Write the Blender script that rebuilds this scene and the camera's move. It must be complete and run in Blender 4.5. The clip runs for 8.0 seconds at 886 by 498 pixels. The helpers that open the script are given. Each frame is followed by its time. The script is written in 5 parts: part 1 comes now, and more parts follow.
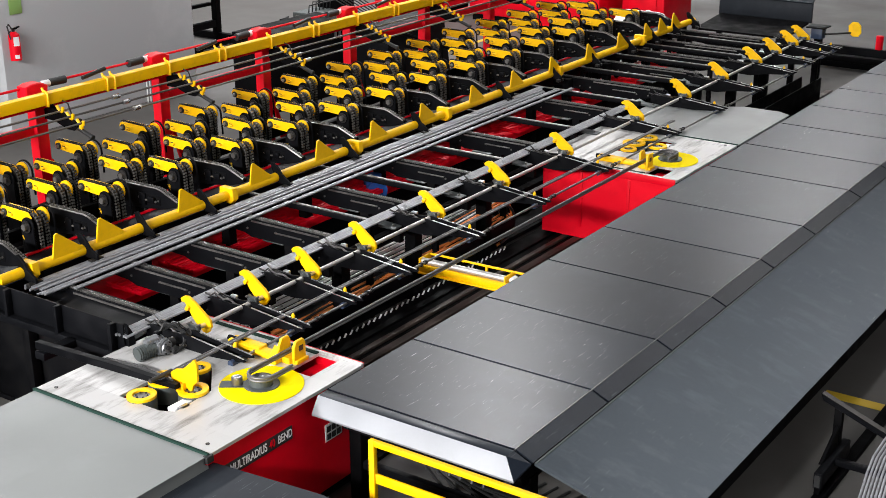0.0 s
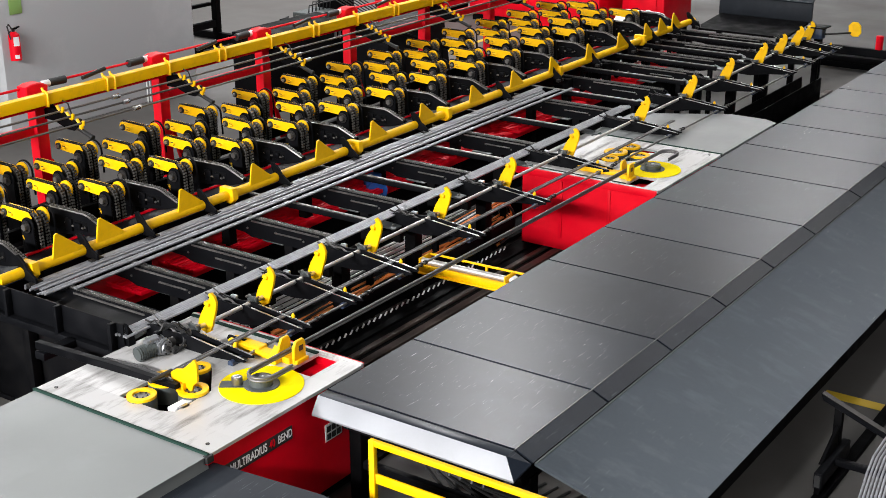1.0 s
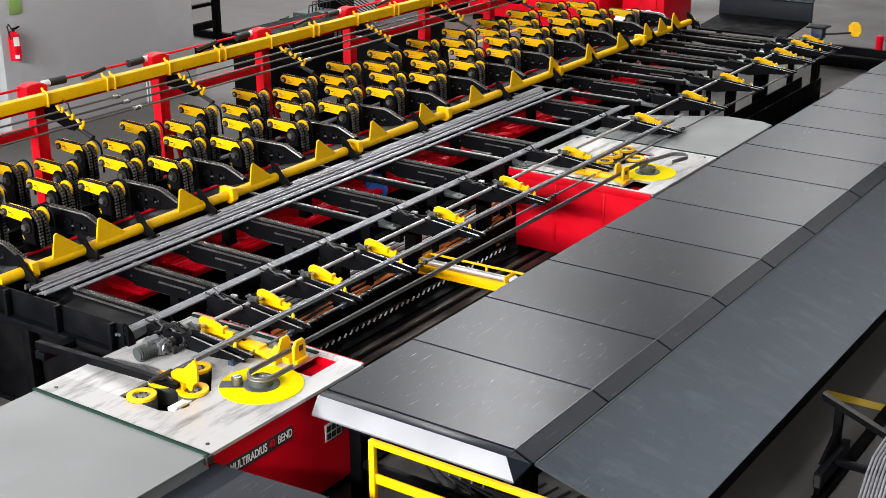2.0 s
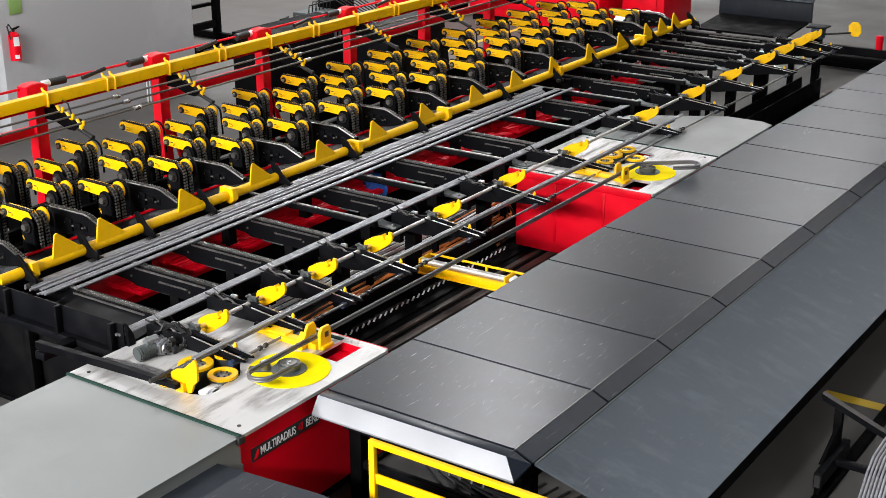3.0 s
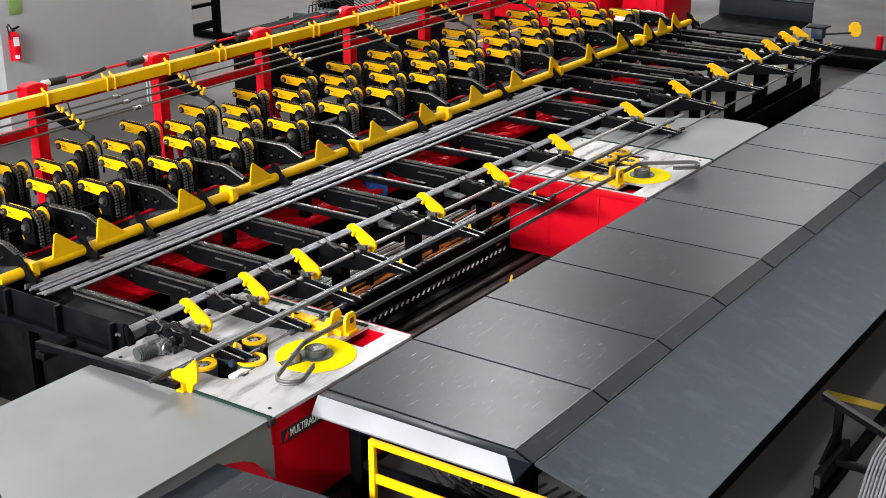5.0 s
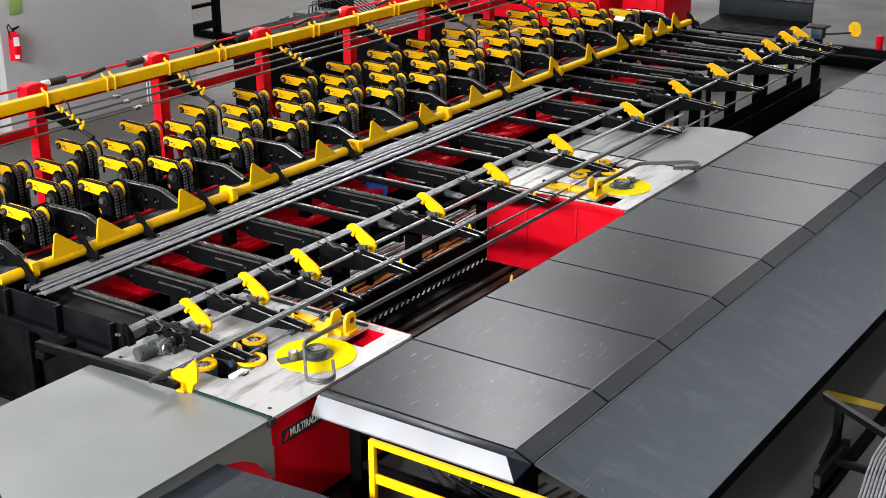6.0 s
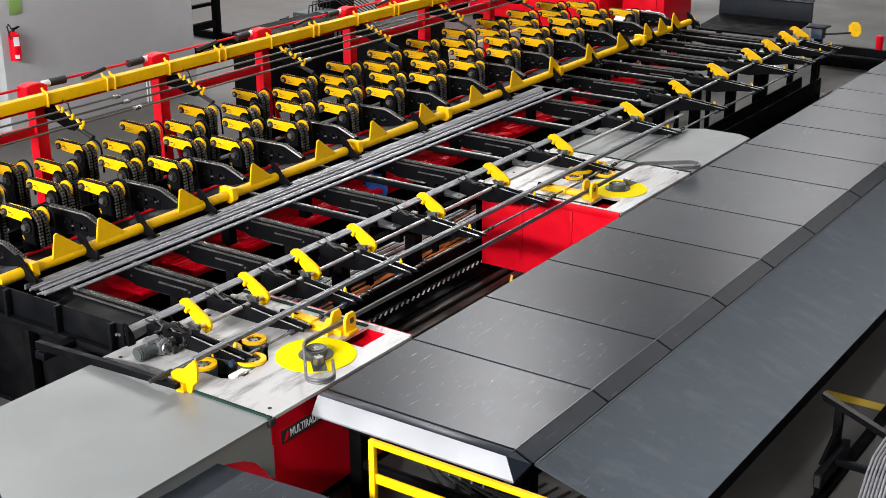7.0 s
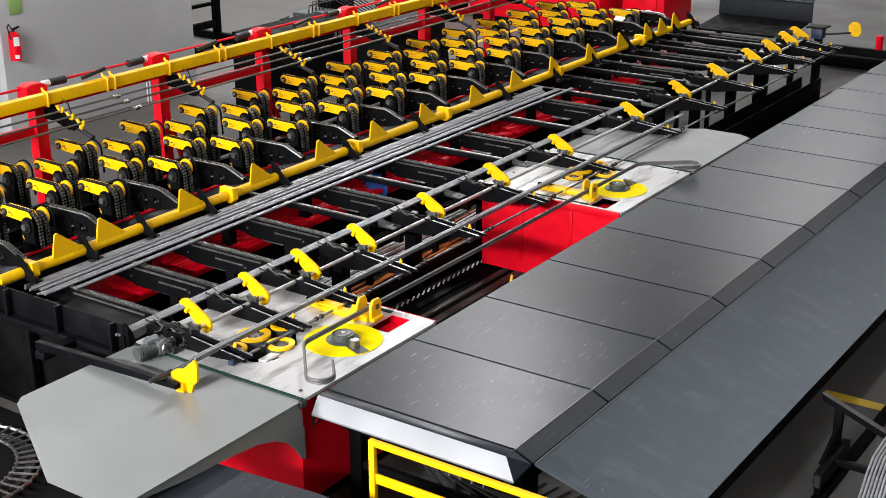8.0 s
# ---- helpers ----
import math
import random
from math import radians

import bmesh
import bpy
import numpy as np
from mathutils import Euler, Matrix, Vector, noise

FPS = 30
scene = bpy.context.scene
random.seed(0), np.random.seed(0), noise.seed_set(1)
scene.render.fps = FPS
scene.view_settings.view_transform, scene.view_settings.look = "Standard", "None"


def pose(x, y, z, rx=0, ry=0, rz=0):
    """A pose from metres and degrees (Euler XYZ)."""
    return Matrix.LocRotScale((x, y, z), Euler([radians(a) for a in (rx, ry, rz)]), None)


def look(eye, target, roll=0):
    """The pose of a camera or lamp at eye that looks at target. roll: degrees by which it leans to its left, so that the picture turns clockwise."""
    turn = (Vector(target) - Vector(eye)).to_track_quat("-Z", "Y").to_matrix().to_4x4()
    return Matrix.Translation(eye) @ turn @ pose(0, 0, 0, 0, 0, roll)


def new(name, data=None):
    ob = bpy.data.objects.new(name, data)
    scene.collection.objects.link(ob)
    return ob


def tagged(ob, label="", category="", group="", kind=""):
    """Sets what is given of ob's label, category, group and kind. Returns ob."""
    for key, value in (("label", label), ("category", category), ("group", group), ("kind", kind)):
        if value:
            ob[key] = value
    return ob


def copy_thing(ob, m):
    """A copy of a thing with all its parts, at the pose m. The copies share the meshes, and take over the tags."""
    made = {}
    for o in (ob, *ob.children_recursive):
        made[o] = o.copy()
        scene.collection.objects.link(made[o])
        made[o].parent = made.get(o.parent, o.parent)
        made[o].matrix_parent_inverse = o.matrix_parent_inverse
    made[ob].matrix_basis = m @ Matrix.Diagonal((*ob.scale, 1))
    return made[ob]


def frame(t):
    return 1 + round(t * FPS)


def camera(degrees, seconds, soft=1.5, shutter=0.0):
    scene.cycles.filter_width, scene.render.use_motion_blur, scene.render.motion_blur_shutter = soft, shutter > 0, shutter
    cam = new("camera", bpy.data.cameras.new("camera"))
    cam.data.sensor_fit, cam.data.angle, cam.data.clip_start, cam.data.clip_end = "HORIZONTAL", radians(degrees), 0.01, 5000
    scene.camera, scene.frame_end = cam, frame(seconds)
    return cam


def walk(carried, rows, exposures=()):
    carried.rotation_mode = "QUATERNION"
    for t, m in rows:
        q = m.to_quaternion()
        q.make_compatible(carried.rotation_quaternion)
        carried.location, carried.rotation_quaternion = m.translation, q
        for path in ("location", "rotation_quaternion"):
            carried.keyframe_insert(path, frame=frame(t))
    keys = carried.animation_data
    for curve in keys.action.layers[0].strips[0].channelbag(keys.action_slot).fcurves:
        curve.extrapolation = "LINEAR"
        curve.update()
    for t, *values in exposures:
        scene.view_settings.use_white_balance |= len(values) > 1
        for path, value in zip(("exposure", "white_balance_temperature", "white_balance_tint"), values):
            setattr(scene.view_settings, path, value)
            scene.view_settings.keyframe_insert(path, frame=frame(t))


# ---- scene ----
# ---------- camera: stands still on a platform above the machine ----------
YAW, PITCH = radians(34.651), radians(20.497)
EYE = Vector((0.0, 0.0, 4.9))
AHEAD = Vector((math.cos(PITCH) * math.cos(YAW), math.cos(PITCH) * math.sin(YAW), -math.sin(PITCH)))
cam = camera(37.106, 8.0, 0.5)
walk(cam, [(0.0, look(EYE, EYE + AHEAD * 10, -0.364)), (8.0, look(EYE, EYE + AHEAD * 10, -0.364))])

# ---------- light: closed hall with assumed, unseen rows of linear high-bay lamps ---
scene.view_settings.exposure = 1.12
world = bpy.data.worlds.new("hall_air")
scene.world = world
world.use_nodes = True
world.node_tree.nodes["Background"].inputs[0].default_value = (0.9, 0.95, 1.0, 1)
world.node_tree.nodes["Background"].inputs[1].default_value = 0.015


def lamp_row(x, y, z, sx, sy, power, turn):
    d = bpy.data.lights.new("lamp_row", "AREA")
    d.shape, d.size, d.size_y, d.energy, d.color = "RECTANGLE", sx, sy, power, (0.985, 0.985, 1.0)
    o = new("lamp_row_light", d)
    o.matrix_world = pose(x, y, z, 0, 0, turn)
    return o


# first two rows follow the table's reflections; the others are added to brighten
LAMP_ROWS = [(17.8, 11.2, 8.6, 3.0, 0.9, 370, 0), (33.5, 10.9, 8.6, 13.0, 0.9, 410, 0), (18.0, 3.0, 8.6, 22.0, 0.7, 160, 0), (27.5, 21.0, 8.6, 45.0, 0.9, 2700, 0), (10.0, -6.0, 8.6, 20.0, 0.9, 350, 0), (-9.0, 9.0, 8.6, 18.0, 1.5, 8600, 90)]
for row in LAMP_ROWS:
    lamp_row(*row)


# ---------- materials ----------
def mat(name, col, rough=0.5, metal=0.0, var=0.12, scale=6.0, fine=60.0, bump=0.08, rvar=0.12, spec=0.5, scratch=0.0, stretch=(1, 1, 1), dirt=None, dirt_amount=0.0, dirt_scale=3.0, coat=0.0):
    """Two scales of colour variation, roughness variation, fine bump, dirt blotches and light scratches, in object space."""
    m = bpy.data.materials.new(name)
    m.use_nodes = True
    n, l = m.node_tree.nodes, m.node_tree.links
    b = n["Principled BSDF"]
    tc = n.new("ShaderNodeTexCoord")
    mp = n.new("ShaderNodeMapping")
    mp.inputs["Scale"].default_value = stretch
    l.new(tc.outputs["Object"], mp.inputs["Vector"])
    big, small = n.new("ShaderNodeTexNoise"), n.new("ShaderNodeTexNoise")
    for t, s, d in ((big, scale, 4), (small, fine, 3)):
        t.inputs["Scale"].default_value, t.inputs["Detail"].default_value = s, d
        l.new(mp.outputs[0], t.inputs["Vector"])
    info = n.new("ShaderNodeObjectInfo")
    add = n.new("ShaderNodeMath")
    add.operation = "ADD"
    l.new(big.outputs["Fac"], add.inputs[0])
    half = n.new("ShaderNodeMath")
    half.operation = "MULTIPLY_ADD"
    l.new(small.outputs["Fac"], half.inputs[0])
    half.inputs[1].default_value = 0.5
    l.new(info.outputs["Random"], half.inputs[2])
    l.new(half.outputs[0], add.inputs[1])
    ramp = n.new("ShaderNodeMapRange")
    ramp.inputs["From Min"].default_value, ramp.inputs["From Max"].default_value = 0.5, 2.0
    ramp.inputs["To Min"].default_value, ramp.inputs["To Max"].default_value = 1 - var, 1 + var
    l.new(add.outputs[0], ramp.inputs["Value"])
    mul = n.new("ShaderNodeVectorMath")
    mul.operation = "SCALE"
    mul.inputs[0].default_value = col
    l.new(ramp.outputs[0], mul.inputs["Scale"])
    colour = mul.outputs[0]
    rr = n.new("ShaderNodeMapRange")
    rr.inputs["From Min"].default_value, rr.inputs["From Max"].default_value = 0.3, 0.7
    rr.inputs["To Min"].default_value, rr.inputs["To Max"].default_value = max(0.03, rough - rvar), min(1, rough + rvar)
    l.new(big.outputs["Fac"], rr.inputs["Value"])
    if dirt is not None:
        dn = n.new("ShaderNodeTexNoise")
        dn.inputs["Scale"].default_value, dn.inputs["Detail"].default_value, dn.inputs["Roughness"].default_value = dirt_scale, 6, 0.65
        l.new(mp.outputs[0], dn.inputs["Vector"])
        dr = n.new("ShaderNodeMapRange")
        dr.inputs["From Min"].default_value, dr.inputs["From Max"].default_value = 0.5, 0.75
        dr.inputs["To Min"].default_value, dr.inputs["To Max"].default_value = 0, dirt_amount
        l.new(dn.outputs["Fac"], dr.inputs["Value"])
        mix = n.new("ShaderNodeMix")
        mix.data_type = "RGBA"
        mix.inputs["B"].default_value = (*dirt, 1)
        l.new(dr.outputs[0], mix.inputs["Factor"])
        l.new(colour, mix.inputs["A"])
        colour = mix.outputs["Result"]
    if scratch:
        patch = n.new("ShaderNodeTexNoise")
        patch.inputs["Scale"].default_value, patch.inputs["Detail"].default_value = 1.3, 2
        l.new(tc.outputs["Object"], patch.inputs["Vector"])
        pm = n.new("ShaderNodeMapRange")
        pm.inputs["From Min"].default_value, pm.inputs["From Max"].default_value = 0.42, 0.66
        pm.inputs["To Min"].default_value, pm.inputs["To Max"].default_value = 0.0, 1.6
        l.new(patch.outputs["Fac"], pm.inputs["Value"])
        for k, (rot, sc) in enumerate(((0.45, (3.5, 75, 1)), (-0.9, (3.5, 60, 1)), (1.75, (2.2, 90, 1)), (1.2, (6, 45, 1)))):
            r = n.new("ShaderNodeMapping")
            r.inputs["Rotation"].default_value, r.inputs["Scale"].default_value, r.inputs["Location"].default_value = (0, 0, rot), sc, (k * 3.1, k, 0)
            sn = n.new("ShaderNodeTexNoise")
            sn.inputs["Scale"].default_value, sn.inputs["Detail"].default_value, sn.inputs["Distortion"].default_value = 1.6, 2, 0.35
            l.new(tc.outputs["Object"], r.inputs["Vector"])
            l.new(r.outputs[0], sn.inputs["Vector"])
            sr = n.new("ShaderNodeMapRange")
            sr.inputs["From Min"].default_value, sr.inputs["From Max"].default_value = 0.71, 0.8
            sr.inputs["To Min"].default_value, sr.inputs["To Max"].default_value = 0, scratch
            l.new(sn.outputs["Fac"], sr.inputs["Value"])
            mix = n.new("ShaderNodeMix")
            mix.data_type = "RGBA"
            mix.inputs["B"].default_value = (0.42, 0.43, 0.45, 1)
            fac = n.new("ShaderNodeMath")
            fac.operation = "MULTIPLY"
            l.new(sr.outputs[0], fac.inputs[0])
            l.new(pm.outputs[0], fac.inputs[1])
            l.new(fac.outputs[0], mix.inputs["Factor"])
            l.new(colour, mix.inputs["A"])
            colour = mix.outputs["Result"]
    l.new(colour, b.inputs["Base Color"])
    l.new(rr.outputs[0], b.inputs["Roughness"])
    b.inputs["Metallic"].default_value = metal
    b.inputs["Coat Weight"].default_value = coat
    b.inputs["Specular IOR Level"].default_value = spec
    if bump:
        bp = n.new("ShaderNodeBump")
        bp.inputs["Strength"].default_value, bp.inputs["Distance"].default_value = bump, 0.004
        l.new(small.outputs["Fac"], bp.inputs["Height"])
        l.new(bp.outputs[0], b.inputs["Normal"])
    return m


M_FLOOR = mat("concrete_floor", (0.06, 0.056, 0.052), 0.68, 0, 0.16, 0.7, 14, 0.1, 0.15, dirt=(0.06, 0.053, 0.046), dirt_amount=0.7, dirt_scale=1.1)
M_WALL = mat("white_wall_paint", (0.36, 0.37, 0.375), 0.7, 0, 0.04, 0.8, 40, 0.05, dirt=(0.6, 0.6, 0.6), dirt_amount=0.3, dirt_scale=0.8)
M_HALL = mat("hall_wall_panel", (0.22, 0.225, 0.23), 0.7, 0, 0.06, 0.6, 20)
M_CEIL = mat("roof_sheet", (0.14, 0.145, 0.15), 0.6, 0, 0.08, 0.5, 8)
M_TABLE = mat("dark_sheet_steel", (0.009, 0.012, 0.018), 0.315, 0.0, 0.3, 1.7, 45, 0.0, 0.01, spec=0.2, scratch=0.42, dirt=(0.02, 0.026, 0.035), dirt_amount=0.55, dirt_scale=2.6)
M_COVER = mat("dark_cover_steel", (0.013, 0.016, 0.021), 0.55, 0.1, 0.25, 2, 45, 0.0, 0.05, spec=0.25, scratch=0.3, dirt=(0.026, 0.031, 0.037), dirt_amount=0.6, dirt_scale=3)
M_CHUTE = mat("dark_chute_steel", (0.06, 0.072, 0.085), 0.36, 0.5, 0.32, 1.2, 40, 0.0, 0.06, spec=0.35, scratch=0.45, stretch=(2.2, 0.9, 1), dirt=(0.14, 0.16, 0.18), dirt_amount=0.45, dirt_scale=3.2)
M_LIP = mat("bare_bright_lip", (0.25, 0.255, 0.268), 0.38, 0.5, 0.08, 4, 50, 0.0, 0.06)
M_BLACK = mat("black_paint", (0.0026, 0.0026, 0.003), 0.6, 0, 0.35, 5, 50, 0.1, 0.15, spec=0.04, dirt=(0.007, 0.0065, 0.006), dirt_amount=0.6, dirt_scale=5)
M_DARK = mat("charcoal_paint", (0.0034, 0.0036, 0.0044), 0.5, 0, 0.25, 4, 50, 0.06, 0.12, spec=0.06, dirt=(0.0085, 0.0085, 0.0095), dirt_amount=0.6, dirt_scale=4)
M_CHAIN = mat("oily_chain_steel", (0.022, 0.02, 0.019), 0.4, 0.4, 0.4, 25, 120, 0.1)
M_LINK = mat("roller_chain_steel", (0.13, 0.122, 0.112), 0.38, 0.6, 0.5, 25, 120, 0.1)
M_BOLT = mat("bright_bolt_steel", (0.62, 0.62, 0.62), 0.35, 0.45, 0.15, 9, 80, 0.05, 0.1)
M_CHAINL = mat("worn_chain_steel", (0.2, 0.19, 0.18), 0.4, 0.8, 0.4, 25, 120, 0.1)
M_YELLOW = mat("yellow_paint", (0.92, 0.51, 0.0), 0.45, 0, 0.1, 7, 60, 0.06, 0.1, spec=0.25, dirt=(0.45, 0.27, 0.02), dirt_amount=0.35, dirt_scale=9)
M_LEMON = mat("bright_yellow_paint", (0.9, 0.7, 0.0), 0.75, 0, 0.06, 6, 60, 0.04, 0.08, spec=0.04, dirt=(0.62, 0.48, 0.01), dirt_amount=0.3, dirt_scale=8)
M_RED = mat("red_machine_paint", (0.72, 0.0, 0.012), 0.5, 0, 0.1, 4, 60, 0.05, 0.1, spec=0.2, dirt=(0.38, 0.002, 0.006), dirt_amount=0.35, dirt_scale=3)
M_REBAR = mat("ribbed_steel", (0.36, 0.365, 0.385), 0.46, 0.7, 0.2, 6, 90, 0.2, 0.12, stretch=(2, 8, 8), dirt=(0.12, 0.11, 0.11), dirt_amount=0.6, dirt_scale=5)
M_REBARD = mat("dark_ribbed_steel", (0.17, 0.163, 0.165), 0.45, 0.65, 0.22, 6, 90, 0.2, 0.12, stretch=(2, 8, 8), dirt=(0.2, 0.19, 0.18), dirt_amount=0.5, dirt_scale=5)
M_PLATE = mat("ground_steel_plate", (0.55, 0.54, 0.53), 0.48, 0.4, 0.14, 3, 60, 0.05, 0.12, stretch=(1, 5, 1), dirt=(0.15, 0.138, 0.125), dirt_amount=0.9, dirt_scale=2.6)
M_SHEET = mat("grey_green_sheet", (0.175, 0.183, 0.18), 0.42, 0.0, 0.04, 1.5, 60, 0.02, 0.08, dirt=(0.25, 0.265, 0.26), dirt_amount=0.3, dirt_scale=1.2)
M_STEEL = mat("machined_steel", (0.5, 0.5, 0.5), 0.3, 0.9, 0.15, 9, 80, 0.05, 0.1)
M_SHAFT = mat("worn_shaft_steel", (0.52, 0.5, 0.48), 0.45, 0.7, 0.12, 3, 30, 0.0, 0.05, dirt=(0.14, 0.11, 0.09), dirt_amount=0.5, dirt_scale=6)
M_RAIL = mat("brown_rail_steel", (0.075, 0.056, 0.048), 0.5, 0.2, 0.3, 6, 60, 0.1, spec=0.2)
M_ALU = mat("cast_aluminium", (0.36, 0.37, 0.385), 0.36, 0.85, 0.35, 12, 90, 0.2, 0.1, dirt=(0.2, 0.2, 0.2), dirt_amount=0.6, dirt_scale=14)
M_GREY = mat("grey_cast_iron", (0.075, 0.085, 0.083), 0.5, 0.4, 0.25, 15, 90, 0.2)
M_CAST = mat("dark_cast_iron", (0.08, 0.088, 0.088), 0.45, 0.4, 0.25, 15, 90, 0.2)
M_BROWN = mat("brown_drum_steel", (0.09, 0.045, 0.015), 0.6, 0.2, 0.4, 14, 90, 0.2)
M_RUBBER = mat("black_rubber", (0.015, 0.015, 0.015), 0.6, 0, 0.2, 8, 70)
M_BLUE = mat("blue_motor_paint", (0.015, 0.07, 0.28), 0.4, 0, 0.15, 8, 60)
M_DKBLUE = mat("dark_blue_paint", (0.02, 0.035, 0.07), 0.45, 0, 0.2, 8, 60)
M_ORANGE = mat("orange_cable", (0.85, 0.25, 0.05), 0.5, 0, 0.15, 20, 80)
M_WHITE = mat("white_plastic", (0.8, 0.8, 0.79), 0.5, 0, 0.05, 10, 60)
M_LINE = mat("floor_line_yellow", (0.6, 0.4, 0.03), 0.6, 0, 0.15, 4, 40, dirt=(0.3, 0.22, 0.05), dirt_amount=0.6, dirt_scale=3)
# near-black, only for the sheet that stands in for the dark floor front left
M_FLOORSHADE = mat("black_floor_shade", (0.006, 0.006, 0.006), 0.7, 0, 0.3, 3, 60, 0.1, 0.1, spec=0.1)
M_GREEN = mat("green_paper_sign", (0.22, 0.38, 0.1), 0.7, 0, 0.06, 8, 60)
M_GSTRIP = mat("green_brush_strip", (0.014, 0.035, 0.027), 0.85, 0, 0.4, 60, 200, 0.3, spec=0.1)


# ---------- mesh helpers ----------
def box(bm, x0, x1, y0, y1, z0, z1, bev=0.0):
    r = bmesh.ops.create_cube(bm, size=1.0)
    bmesh.ops.scale(bm, vec=(x1 - x0, y1 - y0, z1 - z0), verts=r["verts"])
    bmesh.ops.translate(bm, vec=((x0 + x1) / 2, (y0 + y1) / 2, (z0 + z1) / 2), verts=r["verts"])
    if bev:
        es = list({e for v in r["verts"] for e in v.link_edges})
        bmesh.ops.bevel(bm, geom=es, offset=bev, segments=2, affect="EDGES", profile=0.5)
    return bm


def tube(bm, p, q, r, n=14, r2=None):
    """A capped cylinder from p to q."""
    p, q = Vector(p), Vector(q)
    m = Matrix.Translation((p + q) / 2) @ (q - p).to_track_quat("Z", "Y").to_matrix().to_4x4()
    made = bmesh.ops.create_cone(bm, cap_ends=True, segments=n, radius1=r, radius2=r if r2 is None else r2, depth=(q - p).length, matrix=m)
    if n > 6:
        for f in {f for v in made["verts"] for f in v.link_faces}:
            f.smooth = True
    return bm


def prism(bm, pts, axis, a, b, bev=0.0):
    """A polygon given in the two other axes (in the order x, y, z), pushed from a to b along axis."""
    def at(u, v, w):
        return {"x": (w, u, v), "y": (u, w, v), "z": (u, v, w)}[axis]
    lo = [bm.verts.new(at(u, v, a)) for u, v in pts]
    hi = [bm.verts.new(at(u, v, b)) for u, v in pts]
    fs = [bm.faces.new(lo), bm.faces.new(hi)]
    for i in range(len(pts)):
        j = (i + 1) % len(pts)
        fs.append(bm.faces.new((lo[i], lo[j], hi[j], hi[i])))
    bmesh.ops.recalc_face_normals(bm, faces=fs)
    if bev:
        es = list({e for f in fs[:2] for e in f.edges})
        bmesh.ops.bevel(bm, geom=es, offset=bev, segments=1, affect="EDGES")
    return bm


def ring(bm, c, r0, r1, z0, z1, n=40, axis="z"):
    """A flat ring with a hole."""
    def at(r, i, w):
        a = 2 * math.pi * i / n
        u, v = r * math.cos(a), r * math.sin(a)
        return {"z": (c[0] + u, c[1] + v, c[2] + w), "x": (c[0] + w, c[1] + u, c[2] + v), "y": (c[0] + u, c[1] + w, c[2] + v)}[axis]
    k = [[bm.verts.new(at(r, i, w)) for i in range(n)] for r, w in ((r0, z0), (r1, z0), (r1, z1), (r0, z1))]
    fs = []
    for s in range(4):
        for i in range(n):
            j = (i + 1) % n
            fs.append(bm.faces.new((k[s][i], k[s][j], k[(s + 1) % 4][j], k[(s + 1) % 4][i])))
    bmesh.ops.recalc_face_normals(bm, faces=fs)
    for f in fs:
        f.smooth = True
    return bm


def sweep(bm, pts, r, n=8):
    """A round rod along points."""
    pts = [Vector(p) for p in pts]
    rings, up = [], Vector((0, 0, 1))
    for i, p in enumerate(pts):
        d = (pts[min(i + 1, len(pts) - 1)] - pts[max(i - 1, 0)]).normalized()
        if abs(d.dot(up)) > 0.95:
            up = Vector((1, 0, 0)) if abs(d.x) < 0.9 else Vector((0, 1, 0))
        u = d.cross(up).normalized()
        v = u.cross(d).normalized()
        up = v
        rings.append([bm.verts.new(p + (u * math.cos(2 * math.pi * k / n) + v * math.sin(2 * math.pi * k / n)) * r) for k in range(n)])
    fs = []
    for a, b in zip(rings, rings[1:]):
        for k in range(n):
            fs.append(bm.faces.new((a[k], a[(k + 1) % n], b[(k + 1) % n], b[k])))
    fs += [bm.faces.new(rings[0]), bm.faces.new(rings[-1])]
    bmesh.ops.recalc_face_normals(bm, faces=fs)
    for f in fs:
        f.smooth = True
    return bm


def slab(bm, quad, thick):
    """A four-cornered sheet, that thick downwards."""
    top = [bm.verts.new(p) for p in quad]
    low = [bm.verts.new((p[0], p[1], p[2] - thick)) for p in quad]
    fs = [bm.faces.new(top), bm.faces.new(low)]
    for i in range(4):
        j = (i + 1) % 4
        fs.append(bm.faces.new((top[i], top[j], low[j], low[i])))
    bmesh.ops.recalc_face_normals(bm, faces=fs)
    return bm


def mesh_of(bm, name, material):
    me = bpy.data.meshes.new(name)
    bm.to_mesh(me)
    bm.free()
    me.materials.append(material)
    me.set_sharp_from_angle(angle=radians(35))
    return me


def part(name, bm, material, parent=None, label="", kind=""):
    ob = new(name, mesh_of(bm, name, material))
    if parent is not None:
        ob.parent = parent
    return tagged(ob, label, "", "", kind)


def share(name, data, parent, m):
    """Another object on the same mesh."""
    ob = new(name, data)
    ob.parent, ob.matrix_basis = parent, m
    return ob


def thing(name, label, category, at=(0, 0, 0), group="", kind=""):
    ob = new(name)
    ob.location = at
    return tagged(ob, label, category, group, kind)


def solid(name, bm, material, label, category, kind="", group="", at=(0, 0, 0)):
    ob = new(name, mesh_of(bm, name, material))
    ob.location = at
    return tagged(ob, label, category, group, kind)


B = bmesh.new

# ---------- setting ----------
solid("floor", box(B(), -30, 80, -30, 50, -0.2, 0.0), M_FLOOR, "worn grey concrete factory floor", "floor", "structure")
solid("ceiling", box(B(), -14, 66, -22, 36, 9.4, 9.6), M_CEIL, "grey sheet-metal hall roof", "ceiling", "structure")
